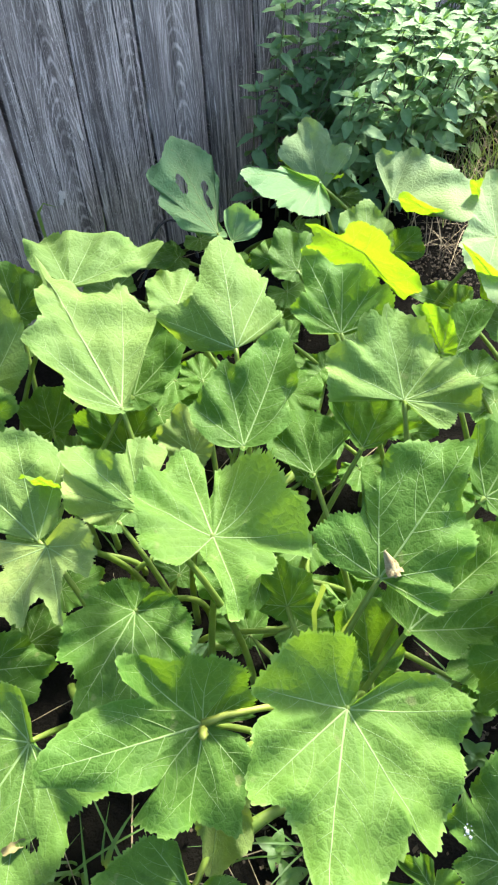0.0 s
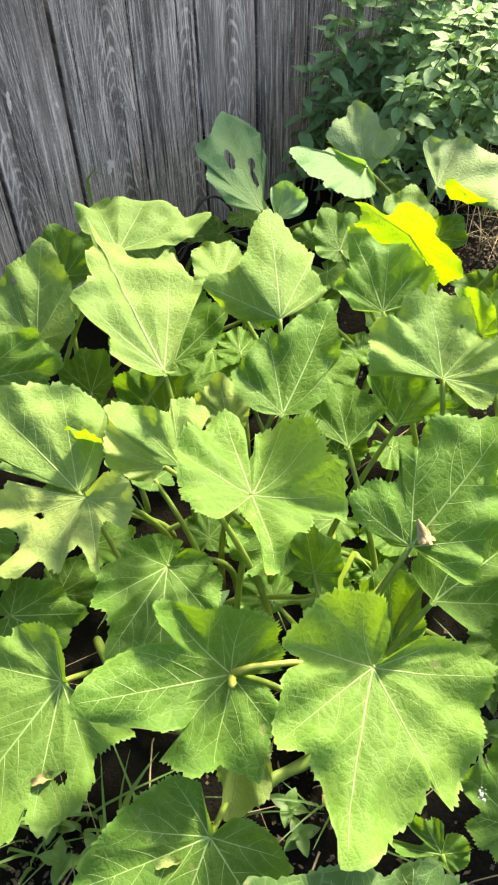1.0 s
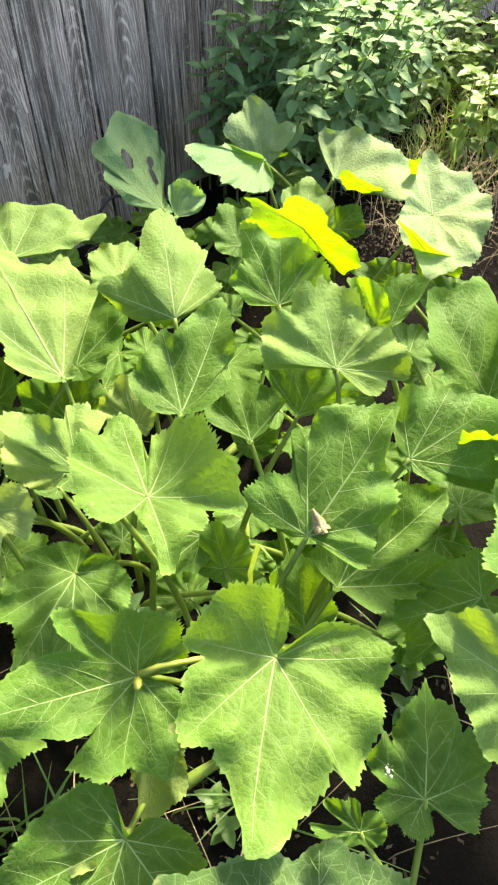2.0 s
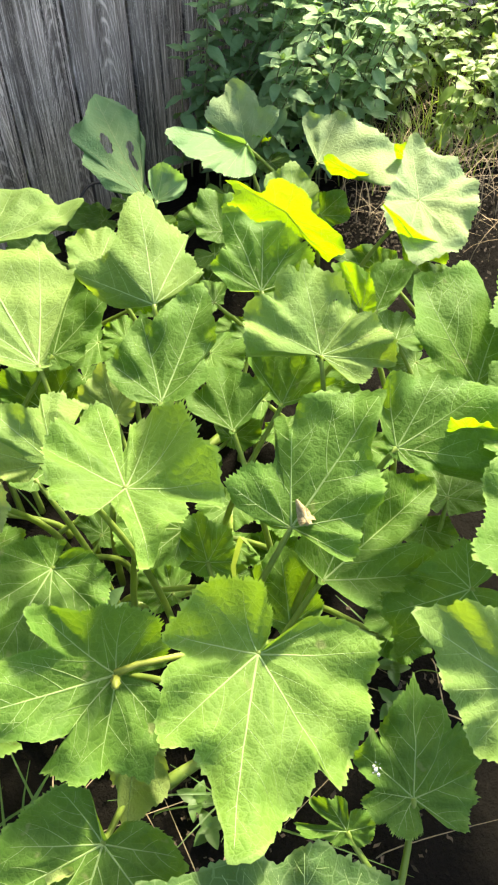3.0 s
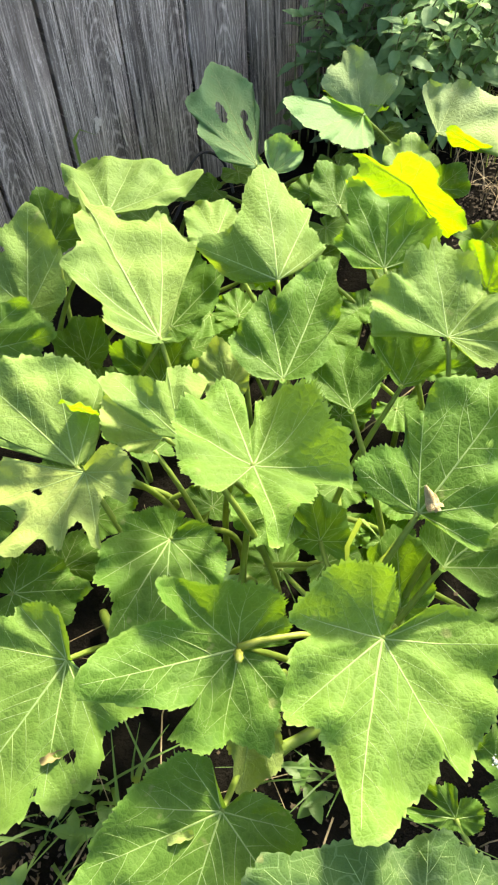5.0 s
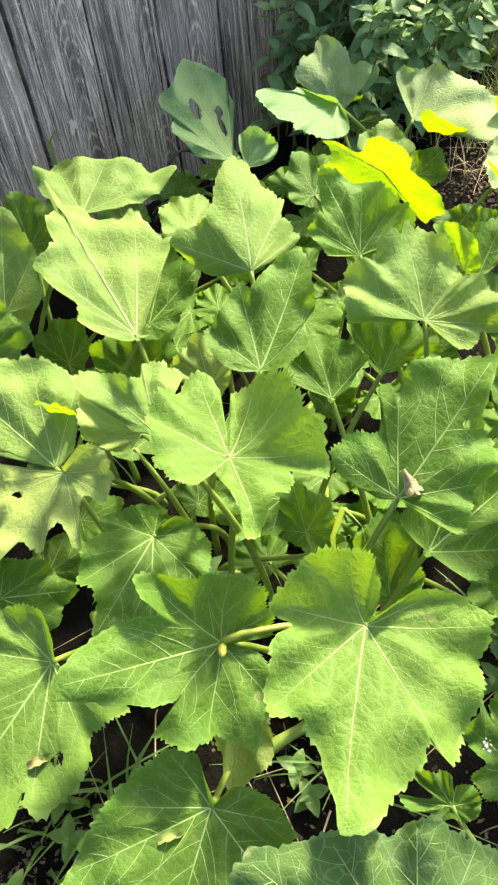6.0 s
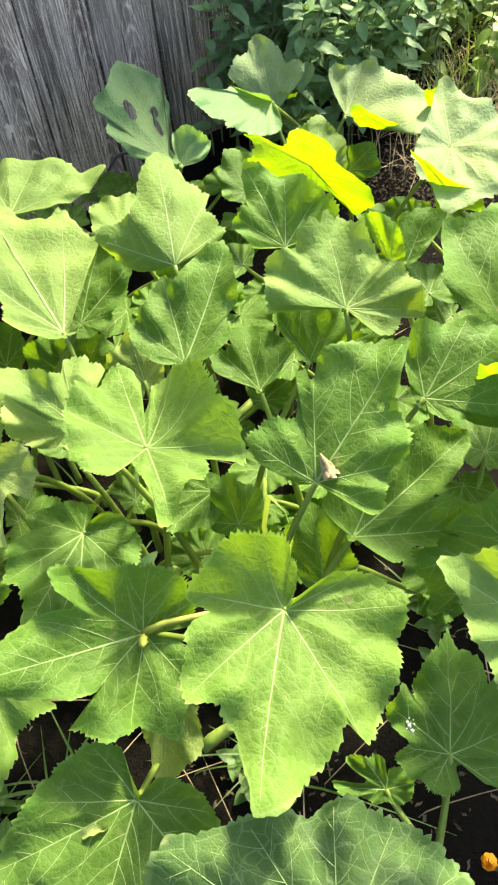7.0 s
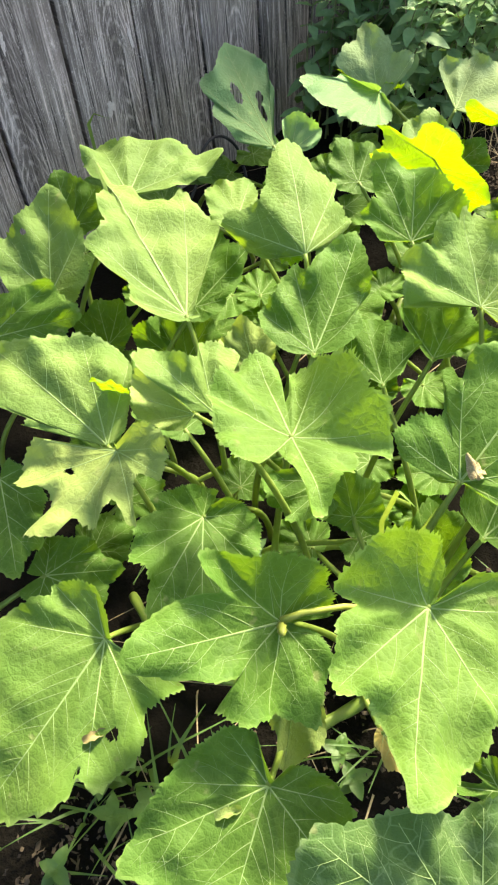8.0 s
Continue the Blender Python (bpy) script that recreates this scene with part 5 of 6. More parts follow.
leaf(plant_back, (0.001, 1.283, 0.220), (-49, -17, 165),
     [(-99, 0.047), (-35, 0.055), (-0, 0.079), (23, 0.065), (73, 0.033)], (-0.35, 1.12, -0.01, 0.01, 0.03, 0.10, 0.21))
leaf(plant_right, (0.192, 1.177, 0.240), (29, -43, 41),
     [(-69, 0.058), (-37, 0.075), (0, 0.072), (50, 0.063), (98, 0.063)], (-0.87, -0.50, -0.01, 0.01, 0.04, 0.08, 0.16))
leaf(plant_left, (-0.161, 1.159, 0.100), (-15, -43, 119),
     [(-90, 0.057), (-48, 0.059), (-0, 0.066), (39, 0.067), (78, 0.054)], (-0.82, 0.25, -0.00, 0.01, 0.03, 0.07, 0.15))
leaf(plant_left, (-0.286, 1.193, 0.100), (17, 44, -54),
     [(-110, 0.056), (-63, 0.047), (-0, 0.047), (52, 0.056), (87, 0.057)], (1.22, -0.35, 0.01, 0.01, 0.03, 0.07, 0.22))
leaf(plant_mid, (-0.060, 0.914, 0.100), (37, -10, 15),
     [(-88, 0.033), (-32, 0.055), (-0, 0.071), (36, 0.057), (91, 0.043)], (-0.12, -0.77, -0.00, 0.01, 0.02, 0.07, 0.15))
leaf(plant_left, (-0.199, 0.858, 0.100), (37, -5, 19),
     [(-94, 0.038), (-33, 0.061), (0, 0.081), (35, 0.067), (88, 0.050)], (-0.06, -0.77, -0.00, 0.01, 0.03, 0.08, 0.17))
leaf(plant_mid, (0.025, 0.834, 0.100), (-30, 21, -151),
     [(-81, 0.055), (-36, 0.067), (-0, 0.067), (50, 0.047), (113, 0.049)], (0.55, 0.62, -0.00, 0.01, 0.03, 0.08, 0.17))
leaf(plant_mid, (0.097, 0.689, 0.140), (-13, -30, 106),
     [(-90, 0.050), (-43, 0.056), (-0, 0.066), (37, 0.060), (83, 0.047)], (-0.48, 0.22, -0.00, 0.01, 0.02, 0.06, 0.13))
leaf(plant_mid, (0.139, 0.769, 0.160), (-35, 9, -179),
     [(-81, 0.053), (-33, 0.069), (0, 0.076), (40, 0.051), (109, 0.043)], (0.26, 0.74, -0.01, 0.01, 0.03, 0.08, 0.17))
leaf(plant_left, (-0.454, 0.825, 0.140), (-34, -22, 179),
     [(-96, 0.054), (-41, 0.059), (0, 0.078), (30, 0.068), (77, 0.044)], (-0.40, 0.66, -0.00, 0.01, 0.03, 0.07, 0.16))
leaf(plant_left, (-0.428, 1.004, 0.160), (-13, -43, 131),
     [(-89, 0.057), (-47, 0.059), (0, 0.066), (40, 0.066), (79, 0.055)], (-0.81, 0.22, -0.00, 0.01, 0.03, 0.07, 0.15))
leaf(plant_left, (-0.172, 1.390, 0.140), (52, -2, 8),
     [(-111, 0.027), (-29, 0.051), (0, 0.079), (28, 0.066), (80, 0.042)], (0.03, -1.30, 0.00, 0.01, 0.03, 0.10, 0.25))
leaf(plant_back, (-0.015, 1.452, 0.140), (30, -46, 51),
     [(-68, 0.052), (-38, 0.065), (-0, 0.061), (52, 0.055), (98, 0.056)], (-0.95, -0.51, -0.01, 0.00, 0.03, 0.08, 0.16))
leaf(plant_back, (0.160, 1.339, 0.160), (-49, -17, 158),
     [(-99, 0.047), (-35, 0.055), (-0, 0.079), (23, 0.065), (73, 0.034)], (-0.35, 1.12, -0.01, 0.01, 0.03, 0.10, 0.21))
leaf(plant_right, (0.236, 1.062, 0.160), (4, -45, 70),
     [(-81, 0.056), (-44, 0.063), (-0, 0.065), (44, 0.063), (87, 0.056)], (-0.83, -0.07, -0.01, 0.01, 0.03, 0.07, 0.15))
leaf(plant_right, (0.403, 1.096, 0.200), (-33, 37, -158),
     [(-78, 0.056), (-41, 0.061), (0, 0.050), (69, 0.039), (119, 0.053)], (1.11, 0.75, -0.00, 0.00, 0.04, 0.09, 0.22))
leaf(plant_back, (0.144, 1.229, 0.467), (-117, -40, -154),
     [(166, 0.213), (177, 0.192), (162, 0.191), (0, 0.168), (-176, 0.167)], (0, 0, 0, 0, 0, 0, 0), ripple=0.016, stalk=False, mat=M_LEAF_THIN, label="backlit yellow-green leaf glowing in the sun",
     rim=[(0, 0.168, 0), (-1, 0.148, 0), (-3, 0.124, 0), (-8, 0.081, 0), (-25, 0.117, 0), (-37, 0.108, 0), (-64, 0.074, 0), (-95, 0.055, 0), (-123, 0.045, 0), (-162, 0.101, 0), (-176, 0.167, 0), (177, 0.192, 0), (166, 0.213, 0), (162, 0.191, 0), (161, 0.097, 0), (126, 0.049, 0), (98, 0.059, 0), (51, 0.072, 0), (25, 0.128, 0), (6, 0.129, 0)])
leaf(plant_back, (0.309, 1.552, 0.366), (-126, -38, -163),
     [(-172, 0.078), (-159, 0.077), (-0, 0.075), (-15, 0.053), (27, 0.052)], (0, 0, 0, 0, 0, 0, 0), ripple=0.006, stalk=False, mat=M_LEAF_THIN, label="folded-down margin glowing against the light",
     rim=[(-0, 0.075, 0), (-15, 0.053, 0), (-109, 0.021, 0), (-159, 0.077, 0), (-172, 0.078, 0), (150, 0.030, 0), (75, 0.035, 0), (27, 0.052, 0)])
leaf(plant_back, (0.405, 1.283, 0.368), (-136, -50, -147),
     [(0, 0.158), (-169, 0.138), (-3, 0.112), (150, 0.099), (172, 0.093)], (0, 0, 0, 0, 0, 0, 0), ripple=0.006, stalk=False, mat=M_LEAF_THIN, label="folded-down margin glowing against the light",
     rim=[(0, 0.158, 0), (-3, 0.112, 0), (-27, 0.037, 0), (-135, 0.070, 0), (-169, 0.138, 0), (172, 0.093, 0), (150, 0.099, 0), (115, 0.029, 0), (8, 0.074, 0)])
leaf(plant_back, (0.042, 1.851, 0.317), (-122, -29, -170),
     [(0, 0.053), (-180, 0.042), (159, 0.035), (-30, 0.033), (-147, 0.018)], (0, 0, 0, 0, 0, 0, 0), ripple=0.006, stalk=False, mat=M_LEAF_THIN, label="folded-down margin glowing against the light",
     rim=[(0, 0.053, 0), (-30, 0.033, 0), (-147, 0.018, 0), (-180, 0.042, 0), (159, 0.035, 0), (58, 0.016, 0)])
leaf(plant_back, (0.123, 1.771, 0.328), (-117, -3, 175),
     [(58, 0.033), (0, 0.033), (-152, 0.032), (-167, 0.030), (-71, 0.022)], (0, 0, 0, 0, 0, 0, 0), ripple=0.006, stalk=False, mat=M_LEAF_THIN, label="folded-down margin glowing against the light",
     rim=[(0, 0.033, 0), (-71, 0.022, 0), (-152, 0.032, 0), (-167, 0.030, 0), (90, 0.015, 0), (58, 0.033, 0)])
leaf(plant_back, (0.447, 1.612, 0.363), (-133, -48, -151),
     [(168, 0.071), (-26, 0.049), (-0, 0.048), (146, 0.040), (-78, 0.031)], (0, 0, 0, 0, 0, 0, 0), ripple=0.006, stalk=False, mat=M_LEAF_THIN, label="folded-down margin glowing against the light",
     rim=[(-0, 0.048, 0), (-26, 0.049, 0), (-78, 0.031, 0), (168, 0.071, 0), (146, 0.040, 0), (74, 0.016, 0)])
leaf(plant_mid, (-0.113, 0.979, 0.460), (-131, -46, -155),
     [(-102, 0.032), (0, 0.032), (151, 0.030), (102, 0.026), (-54, 0.011)], (0, 0, 0, 0, 0, 0, 0), ripple=0.006, stalk=False, mat=M_LEAF_THIN, label="folded-down margin glowing against the light",
     rim=[(0, 0.032, 0), (-54, 0.011, 0), (-102, 0.032, 0), (151, 0.030, 0), (102, 0.026, 0)])
leaf(plant_left, (-0.376, 0.737, 0.423), (-139, -52, -145),
     [(159, 0.051), (-27, 0.049), (142, 0.045), (0, 0.044), (-54, 0.032)], (0, 0, 0, 0, 0, 0, 0), ripple=0.006, stalk=False, mat=M_LEAF_THIN, label="folded-down margin glowing against the light",
     rim=[(0, 0.044, 0), (-27, 0.049, 0), (-54, 0.032, 0), (-130, 0.026, 0), (159, 0.051, 0), (142, 0.045, 0), (107, 0.024, 0)])
leaf(plant_right, (0.349, 0.664, 0.481), (-120, -25, -173),
     [(-37, 0.064), (99, 0.058), (-142, 0.047), (119, 0.046), (-74, 0.042)], (0, 0, 0, 0, 0, 0, 0), ripple=0.006, stalk=False, mat=M_LEAF_THIN, label="folded-down margin glowing against the light",
     rim=[(0, 0.041, 0), (-37, 0.064, 0), (-74, 0.042, 0), (-142, 0.047, 0), (163, 0.037, 0), (119, 0.046, 0), (99, 0.058, 0)])

# ---- herb clump by the fence ----
def small_leaf_mesh(name, length, width, mat, fold=0.25, droop=0.25, n=7):
    """A pointed oval leaf with a sunk midrib, along +x from its base."""
    verts, faces = [], []
    for i in range(n + 1):
        t = i / n
        w = width / 2 * math.sin(math.pi * (0.04 + 0.95 * t) ** 0.72) ** 0.85
        z = -droop * length * t * t
        for s in (-1, -0.5, 0, 0.5, 1):
            verts.append((length * t, w * s, z + fold * abs(s) * w + 0.0012 * math.sin(t * 28) * abs(s)))
    for i in range(n):
        for j in range(4):
            a = i * 5 + j
            faces.append((a, a + 5, a + 6, a + 1))
    return mesh_of(name, verts, faces, mat)


HERB = [small_leaf_mesh("herb_leaf", l, w, M_MINT, fo, dr) for l, w, fo, dr in ((0.072, 0.040, 0.22, 0.10), (0.060, 0.034, 0.22, 0.12), (0.046, 0.026, 0.3, 0.08), (0.028, 0.014, 0.4, -0.1))]
SUNWEED = [small_leaf_mesh("weed_leaf", l, w, M_GRASS, 0.25, 0.2) for l, w in ((0.07, 0.045), (0.055, 0.035), (0.04, 0.024), (0.025, 0.012))]


def herb_plant(x, y, height, lean, way, seed, label="leafy green herb stem with paired oval leaves", leaves=HERB, group="herb stems by the fence"):
    rnd = random.Random(seed)
    top = new("herb_plant")
    top.matrix_basis = pose(x, y, 0, 0, 0, rnd.uniform(0, 360))
    tagged(top, label, "herb", group)
    local = top.matrix_basis.to_3x3().inverted() @ Vector((math.cos(way), math.sin(way), 0))
    pts = []
    for i in range(13):
        t = i / 12
        pts.append(Vector((0, 0, height * t)) + local * lean * height * t * t + Vector((rnd.uniform(-1, 1), rnd.uniform(-1, 1), 0)) * 0.004)
    v, f = tube(pts, [0.0032 - 0.0018 * i / 12 for i in range(13)], 6)
    part("stem", mesh_of("stem", v, f, M_MINT_STEM), top)
    pairs = int(height / 0.056)
    turn = rnd.uniform(0, 360)
    for k in range(pairs):
        t = 0.18 + 0.82 * (k + 0.5) / pairs
        p = pts[min(12, int(t * 12))].lerp(pts[min(12, int(t * 12) + 1)], t * 12 % 1)
        turn += 90 + rnd.uniform(-12, 12)
        for s in (0, 180):
            which = 0 if t < 0.7 else 1 if t < 0.88 else 2
            part("leaf", leaves[which], top, m=pose(*p, rnd.uniform(-14, 14), rnd.uniform(-8, 38) - 34 * max(0, t - 0.78) * 4, turn + s + rnd.uniform(-14, 14)) @ Matrix.Scale(rnd.uniform(0.75, 1.1), 4))
    for k in range(6):
        part("leaf", leaves[3 if k > 3 else 2 if k > 1 else 1], top, m=pose(*pts[-1], 0, -12 - 12 * (k > 1) - 24 * (k > 3), k * 90 + (45 if k > 3 else 0) + rnd.uniform(-12, 12)))
    return top


def herbs():
    rnd = random.Random(12)
    k = 0
    for s, off, h in [(0.36, 0.10, 0.42), (0.42, 0.2, 0.36), (0.5, 0.12, 0.56), (0.46, 0.3, 0.30)]:
        p = fence_point(s, off, 0)
        herb_plant(p.x, p.y, h, 0.12, -0.9, 100 + k)
        k += 1
    for i in range(92):
        s = rnd.uniform(0.42, 1.2)
        off = 0.07 + 0.36 * rnd.random() ** 1.3 * (1 - 0.6 * max(0, s - 0.8))
        p = fence_point(s, off, 0)
        h = rnd.uniform(0.42, 0.74) * (1 - 0.45 * off) * (1 - 0.25 * max(0, s - 1.1))
        herb_plant(p.x, p.y, h, rnd.uniform(0.05, 0.4), rnd.uniform(-1.6, -0.1), 200 + i)
    for i in range(90):
        x, y = rnd.uniform(0.62, 1.25), rnd.uniform(2.2, 3.2)
        herb_plant(x, y, rnd.uniform(0.15, 0.34), rnd.uniform(0.1, 0.5), rnd.uniform(0, 6), 400 + i, "sunlit yellow-green weed with broad leaves in the grass", SUNWEED, "weeds in the sunlit grass")


herbs()


# ---- grass, litter and weeds ----
def grass_clump(name, label, spots, seed, blades, length, mat, bent=0.5, width=0.005):
    rnd = random.Random(seed)
    verts, faces = [], []
    for _ in range(blades):
        x, y, r = rnd.choice(spots)
        x, y = x + rnd.gauss(0, r), y + rnd.gauss(0, r)
        a, l, b, w = rnd.uniform(0, 6.283), length * rnd.uniform(0.5, 1.2), bent * rnd.uniform(0.3, 1.5), width * rnd.uniform(0.5, 1.2)
        dx, dy = math.cos(a), math.sin(a)
        base = len(verts)
        for i in range(6):
            t = i / 5
            out, up = l * b * t * t, l * (t - 0.35 * b * t * t)
            ww = w * (1 - t ** 1.5) * 0.5 + 0.0003
            for s in (-1, 0, 1):
                verts.append((x + dx * out - dy * ww * s, y + dy * out + dx * ww * s, up + 0.25 * ww * abs(s)))
        for i in range(5):
            for j in range(2):
                q = base + i * 3 + j
                faces.append((q, q + 3, q + 4, q + 1))
    return tagged(new(name, mesh_of(name, verts, faces, mat)), label, "grass", kind="stuff")


grass_clump("grass", "sunlit green grass behind the squash bed", [(0.75, 2.35, 0.16), (0.95, 2.6, 0.2), (1.15, 2.9, 0.25), (0.62, 2.15, 0.1)], 5, 420, 0.2, M_GRASS)
grass_clump("dry_grass", "dry straw-coloured grass stalks among the weeds", [(0.8, 2.2, 0.2), (0.95, 2.4, 0.2), (0.6, 1.95, 0.12), (1.1, 2.7, 0.25)], 6, 460, 0.2, M_STRAW, 1.2, 0.003)

grass_clump("weed_grass", "thin green grass blades in the dark soil", [(-0.36, 0.36, 0.05), (-0.33, 0.30, 0.05), (-0.45, 0.2, 0.06), (-0.39, 0.23, 0.05), (-0.02, 0.32, 0.06), (0.27, 0.55, 0.05), (-0.25, 0.72, 0.08)], 7, 40, 0.12, M_WEED, 1.1, 0.005)
grass_clump("ribbon_grass", "broad green grass blades in the dark soil", [(-0.36, 0.33, 0.03), (-0.42, 0.22, 0.04), (-0.47, 0.16, 0.04), (-0.33, 0.29, 0.03)], 17, 22, 0.12, M_WEED, 1.3, 0.010)
grass_clump("straw", "dry straw and stems lying on the soil", [(-0.3, 0.35, 0.12), (0.0, 0.35, 0.12), (0.25, 0.5, 0.12), (0.1, 1.3, 0.2), (-0.2, 0.8, 0.2), (-0.35, 1.75, 0.1)], 8, 60, 0.12, M_STRAW, 3.2, 0.0025)


def litter():
    """Dry leaf crumbs lying on the soil."""
    rnd = random.Random(9)
    verts, faces = [], []
    spots = [(0.47, 1.82, 0.10, 700), (0.75, 2.05, 0.2, 600), (-0.02, 0.32, 0.08, 160), (0.27, 0.5, 0.08, 80), (0.2, 0.24, 0.06, 50), (-0.42, 0.2, 0.07, 260), (0.1, 1.3, 0.2, 90), (0.9, 1.7, 0.25, 200), (0.95, 2.45, 0.25, 900), (1.2, 2.9, 0.3, 700)]
    for sx, sy, r, n in spots:
        for _ in range(n):
            m = pose(sx + rnd.gauss(0, r), sy + rnd.gauss(0, r), rnd.uniform(0.004, 0.035), rnd.uniform(-35, 35), rnd.uniform(-35, 35), rnd.uniform(0, 360))
            l, w, b = rnd.uniform(0.002, 0.009), rnd.uniform(0.001, 0.004), len(verts)
            for x, y, z in ((-l, 0, 0), (-l * 0.3, -w, 0.003), (l * 0.5, -w * 0.8, 0), (l, 0, 0.004), (l * 0.4, w, 0), (-l * 0.4, w * 0.9, 0.004)):
                verts.append(tuple(m @ Vector((x, y, z))))
            faces += [(b, b + 1, b + 5), (b + 1, b + 2, b + 4, b + 5), (b + 2, b + 3, b + 4)]
    return tagged(new("leaf_litter", mesh_of("leaf_litter", verts, faces, M_LITTER)), "dry brown leaf litter and crumbs on the soil", "litter", kind="stuff")


litter()


def hose():
    pts = [fence_point(s, o, z) for s, o, z in ((-0.10, 0.10, 0.02), (-0.05, 0.09, 0.06), (-0.01, 0.07, 0.115), (0.04, 0.06, 0.14), (0.085, 0.06, 0.13), (0.12, 0.07, 0.09), (0.13, 0.08, 0.04), (0.125, 0.1, 0.0))]
    smooth = []
    for i in range(len(pts) - 1):
        a, b, c, d = pts[max(i - 1, 0)], pts[i], pts[i + 1], pts[min(i + 2, len(pts) - 1)]
        for k in range(5):
            t = k / 5
            smooth.append(0.5 * ((2 * b) + (c - a) * t + (2 * a - 5 * b + 4 * c - d) * t * t + (3 * b - a - 3 * c + d) * t ** 3))
    v, f = tube(smooth + [pts[-1]], [0.0042] * (len(smooth) + 1), 8)
    return tagged(new("hose", mesh_of("hose", v, f, M_HOSE)), "thin black drip hose looping by the fence", "hose")


hose()


# ---- flowers and small things on the plants ----
def curved_petals(name, parent, m, mat, n, length, spread, twist, label):
    verts, faces = [], []
    for k in range(n):
        a0 = 2 * math.pi * k / n
        b = len(verts)
        for i in range(7):
            t = i / 6
            r = spread * math.sin(math.pi * min(1, t * 0.8 + 0.1)) * length
            w = 0.8 * length * math.sin(math.pi * min(0.97, t * 0.85 + 0.12)) * spread * 1.3
            a = a0 + twist * t
            for s in (-1, 0, 1):
                x, y = r * math.cos(a) - s * w * 0.5 * math.sin(a), r * math.sin(a) + s * w * 0.5 * math.cos(a)
                verts.append((x + 0.001 * math.sin(9 * t + k), y, length * t - abs(s) * 0.1 * length * t))
        for i in range(6):
            for j in range(2):
                q = b + i * 3 + j
                faces.append((q, q + 3, q + 4, q + 1))
    return part(name, mesh_of(name, verts, faces, mat), parent, label, m)


def at_plant(plant, m):
    return plant.matrix_basis.inverted() @ m


def withered_flower(base, tip):
    """Three limp petals hanging together from a narrow base."""
    base, tip = Vector(base), Vector(tip)
    along, inv = tip - base, plant_right.matrix_basis.inverted()
    side = along.cross(Vector((0, -0.5, 0.85))).normalized()
    up = side.cross(along).normalized()
    verts, faces = [], []
    for k in (-1, 0, 1):
        b = len(verts)
        for i in range(9):
            t = i / 8
            w = 0.0025 + 0.0065 * t ** 0.8 * (1 - 0.55 * max(0, t - 0.75) * 4)
            mid = base + along * t * (1 - 0.12 * abs(k)) + side * 0.007 * k * t + up * (0.004 * (1 - abs(k)) + 0.002 * math.sin(7 * t + k))
            for s in (-1, -0.4, 0.4, 1):
                verts.append(tuple(inv @ (mid + side * w * s * 0.7 + up * (0.0035 * math.cos(2.4 * s + k) + 0.0022 * math.sin(19 * t + 6 * s + 2 * k)))))
        for i in range(8):
            for j in range(3):
                q = b + i * 4 + j
                faces.append((q, q + 4, q + 5, q + 1))
    return part("withered_flower", mesh_of("withered_flower", verts, faces, M_DRYPETAL), plant_right, "withered peach-brown squash flower")


withered_flower((0.103, 0.562, 0.478), (0.117, 0.530, 0.468))
curved_petals("flower", plant_front, at_plant(plant_front, pose(0.285, 0.180, 0.09, 20, -15, 0)), M_PETAL, 8, 0.038, 0.26, 1.3, "folded orange squash flower")


M_BUD = plain("yellow_bud", (0.16, 0.21, 0.03), (0.29, 0.31, 0.05), 90, 0.5)


def fruitlet(place, turn):
    verts, faces = [], []
    rings = [(0.0, 0.006), (0.006, 0.0095), (0.014, 0.0115), (0.022, 0.010), (0.028, 0.007), (0.031, 0.003)]
    for z, r in rings:
        for j in range(12):
            a = 2 * math.pi * j / 12
            rr = 0.52 * r * (1 + 0.25 * math.sin(3 * j + 400 * z)) * (1 + 0.05 * (j % 2))
            verts.append((rr * math.cos(a), rr * math.sin(a), 0.75 * z))
    for i in range(len(rings) - 1):
        for j in range(12):
            a, b = i * 12 + j, i * 12 + (j + 1) % 12
            faces.append((a, b, b + 12, a + 12))
    faces.append(tuple(60 + j for j in range(12)))
    return part("fruitlet", mesh_of("fruitlet", verts, faces, M_BUD), plant_front, "small yellowish fruit bud with a brown tip", at_plant(plant_front, pose(*place, *turn)))


fruitlet((-0.127, 0.386, 0.378), (62, 0, 10))
v, f = tube([(0.0, 0.42, 0.345), (-0.05, 0.408, 0.378), (-0.1, 0.396, 0.386), (-0.127, 0.388, 0.380)], [0.0045, 0.0042, 0.0042, 0.0055], 8)
part("petiole", mesh_of("petiole", [tuple(Vector(p) - Vector((0.0, 0.35, 0.0))) for p in v], f, M_BUD), plant_front, "yellowish stalk end")


def vine(points, radius=0.009, plant=None):
    pts = [Vector(p) for p in points]
    inv = plant.matrix_basis.inverted()
    fine = []
    for i in range(len(pts) - 1):
        for k in range(6):
            fine.append(inv @ (pts[i].lerp(pts[i + 1], k / 6) + Vector((0, 0, 0.006 * math.sin(i * 2 + k)))))
    fine.append(inv @ pts[-1])
    v, f = tube(fine, [radius * (1 + 0.12 * math.sin(i * 1.7)) for i in range(len(fine))], 9)
    part("vine", mesh_of("vine", v, f, M_PETIOLE), plant)


vine([(-0.24, 0.62, 0.03), (-0.156, 0.653, 0.06), (-0.097, 0.671, 0.06), (-0.037, 0.689, 0.05), (0.06, 0.7, 0.03)], 0.009, plant_mid)
vine([(-0.1, 0.36, 0.03), (0.0, 0.42, 0.04), (0.1, 0.5, 0.03), (0.22, 0.6, 0.04)], 0.010, plant_front)
vine([(-0.4, 0.6, 0.03), (-0.34, 0.5, 0.06), (-0.25, 0.45, 0.05), (-0.12, 0.42, 0.03)], 0.008, plant_left)
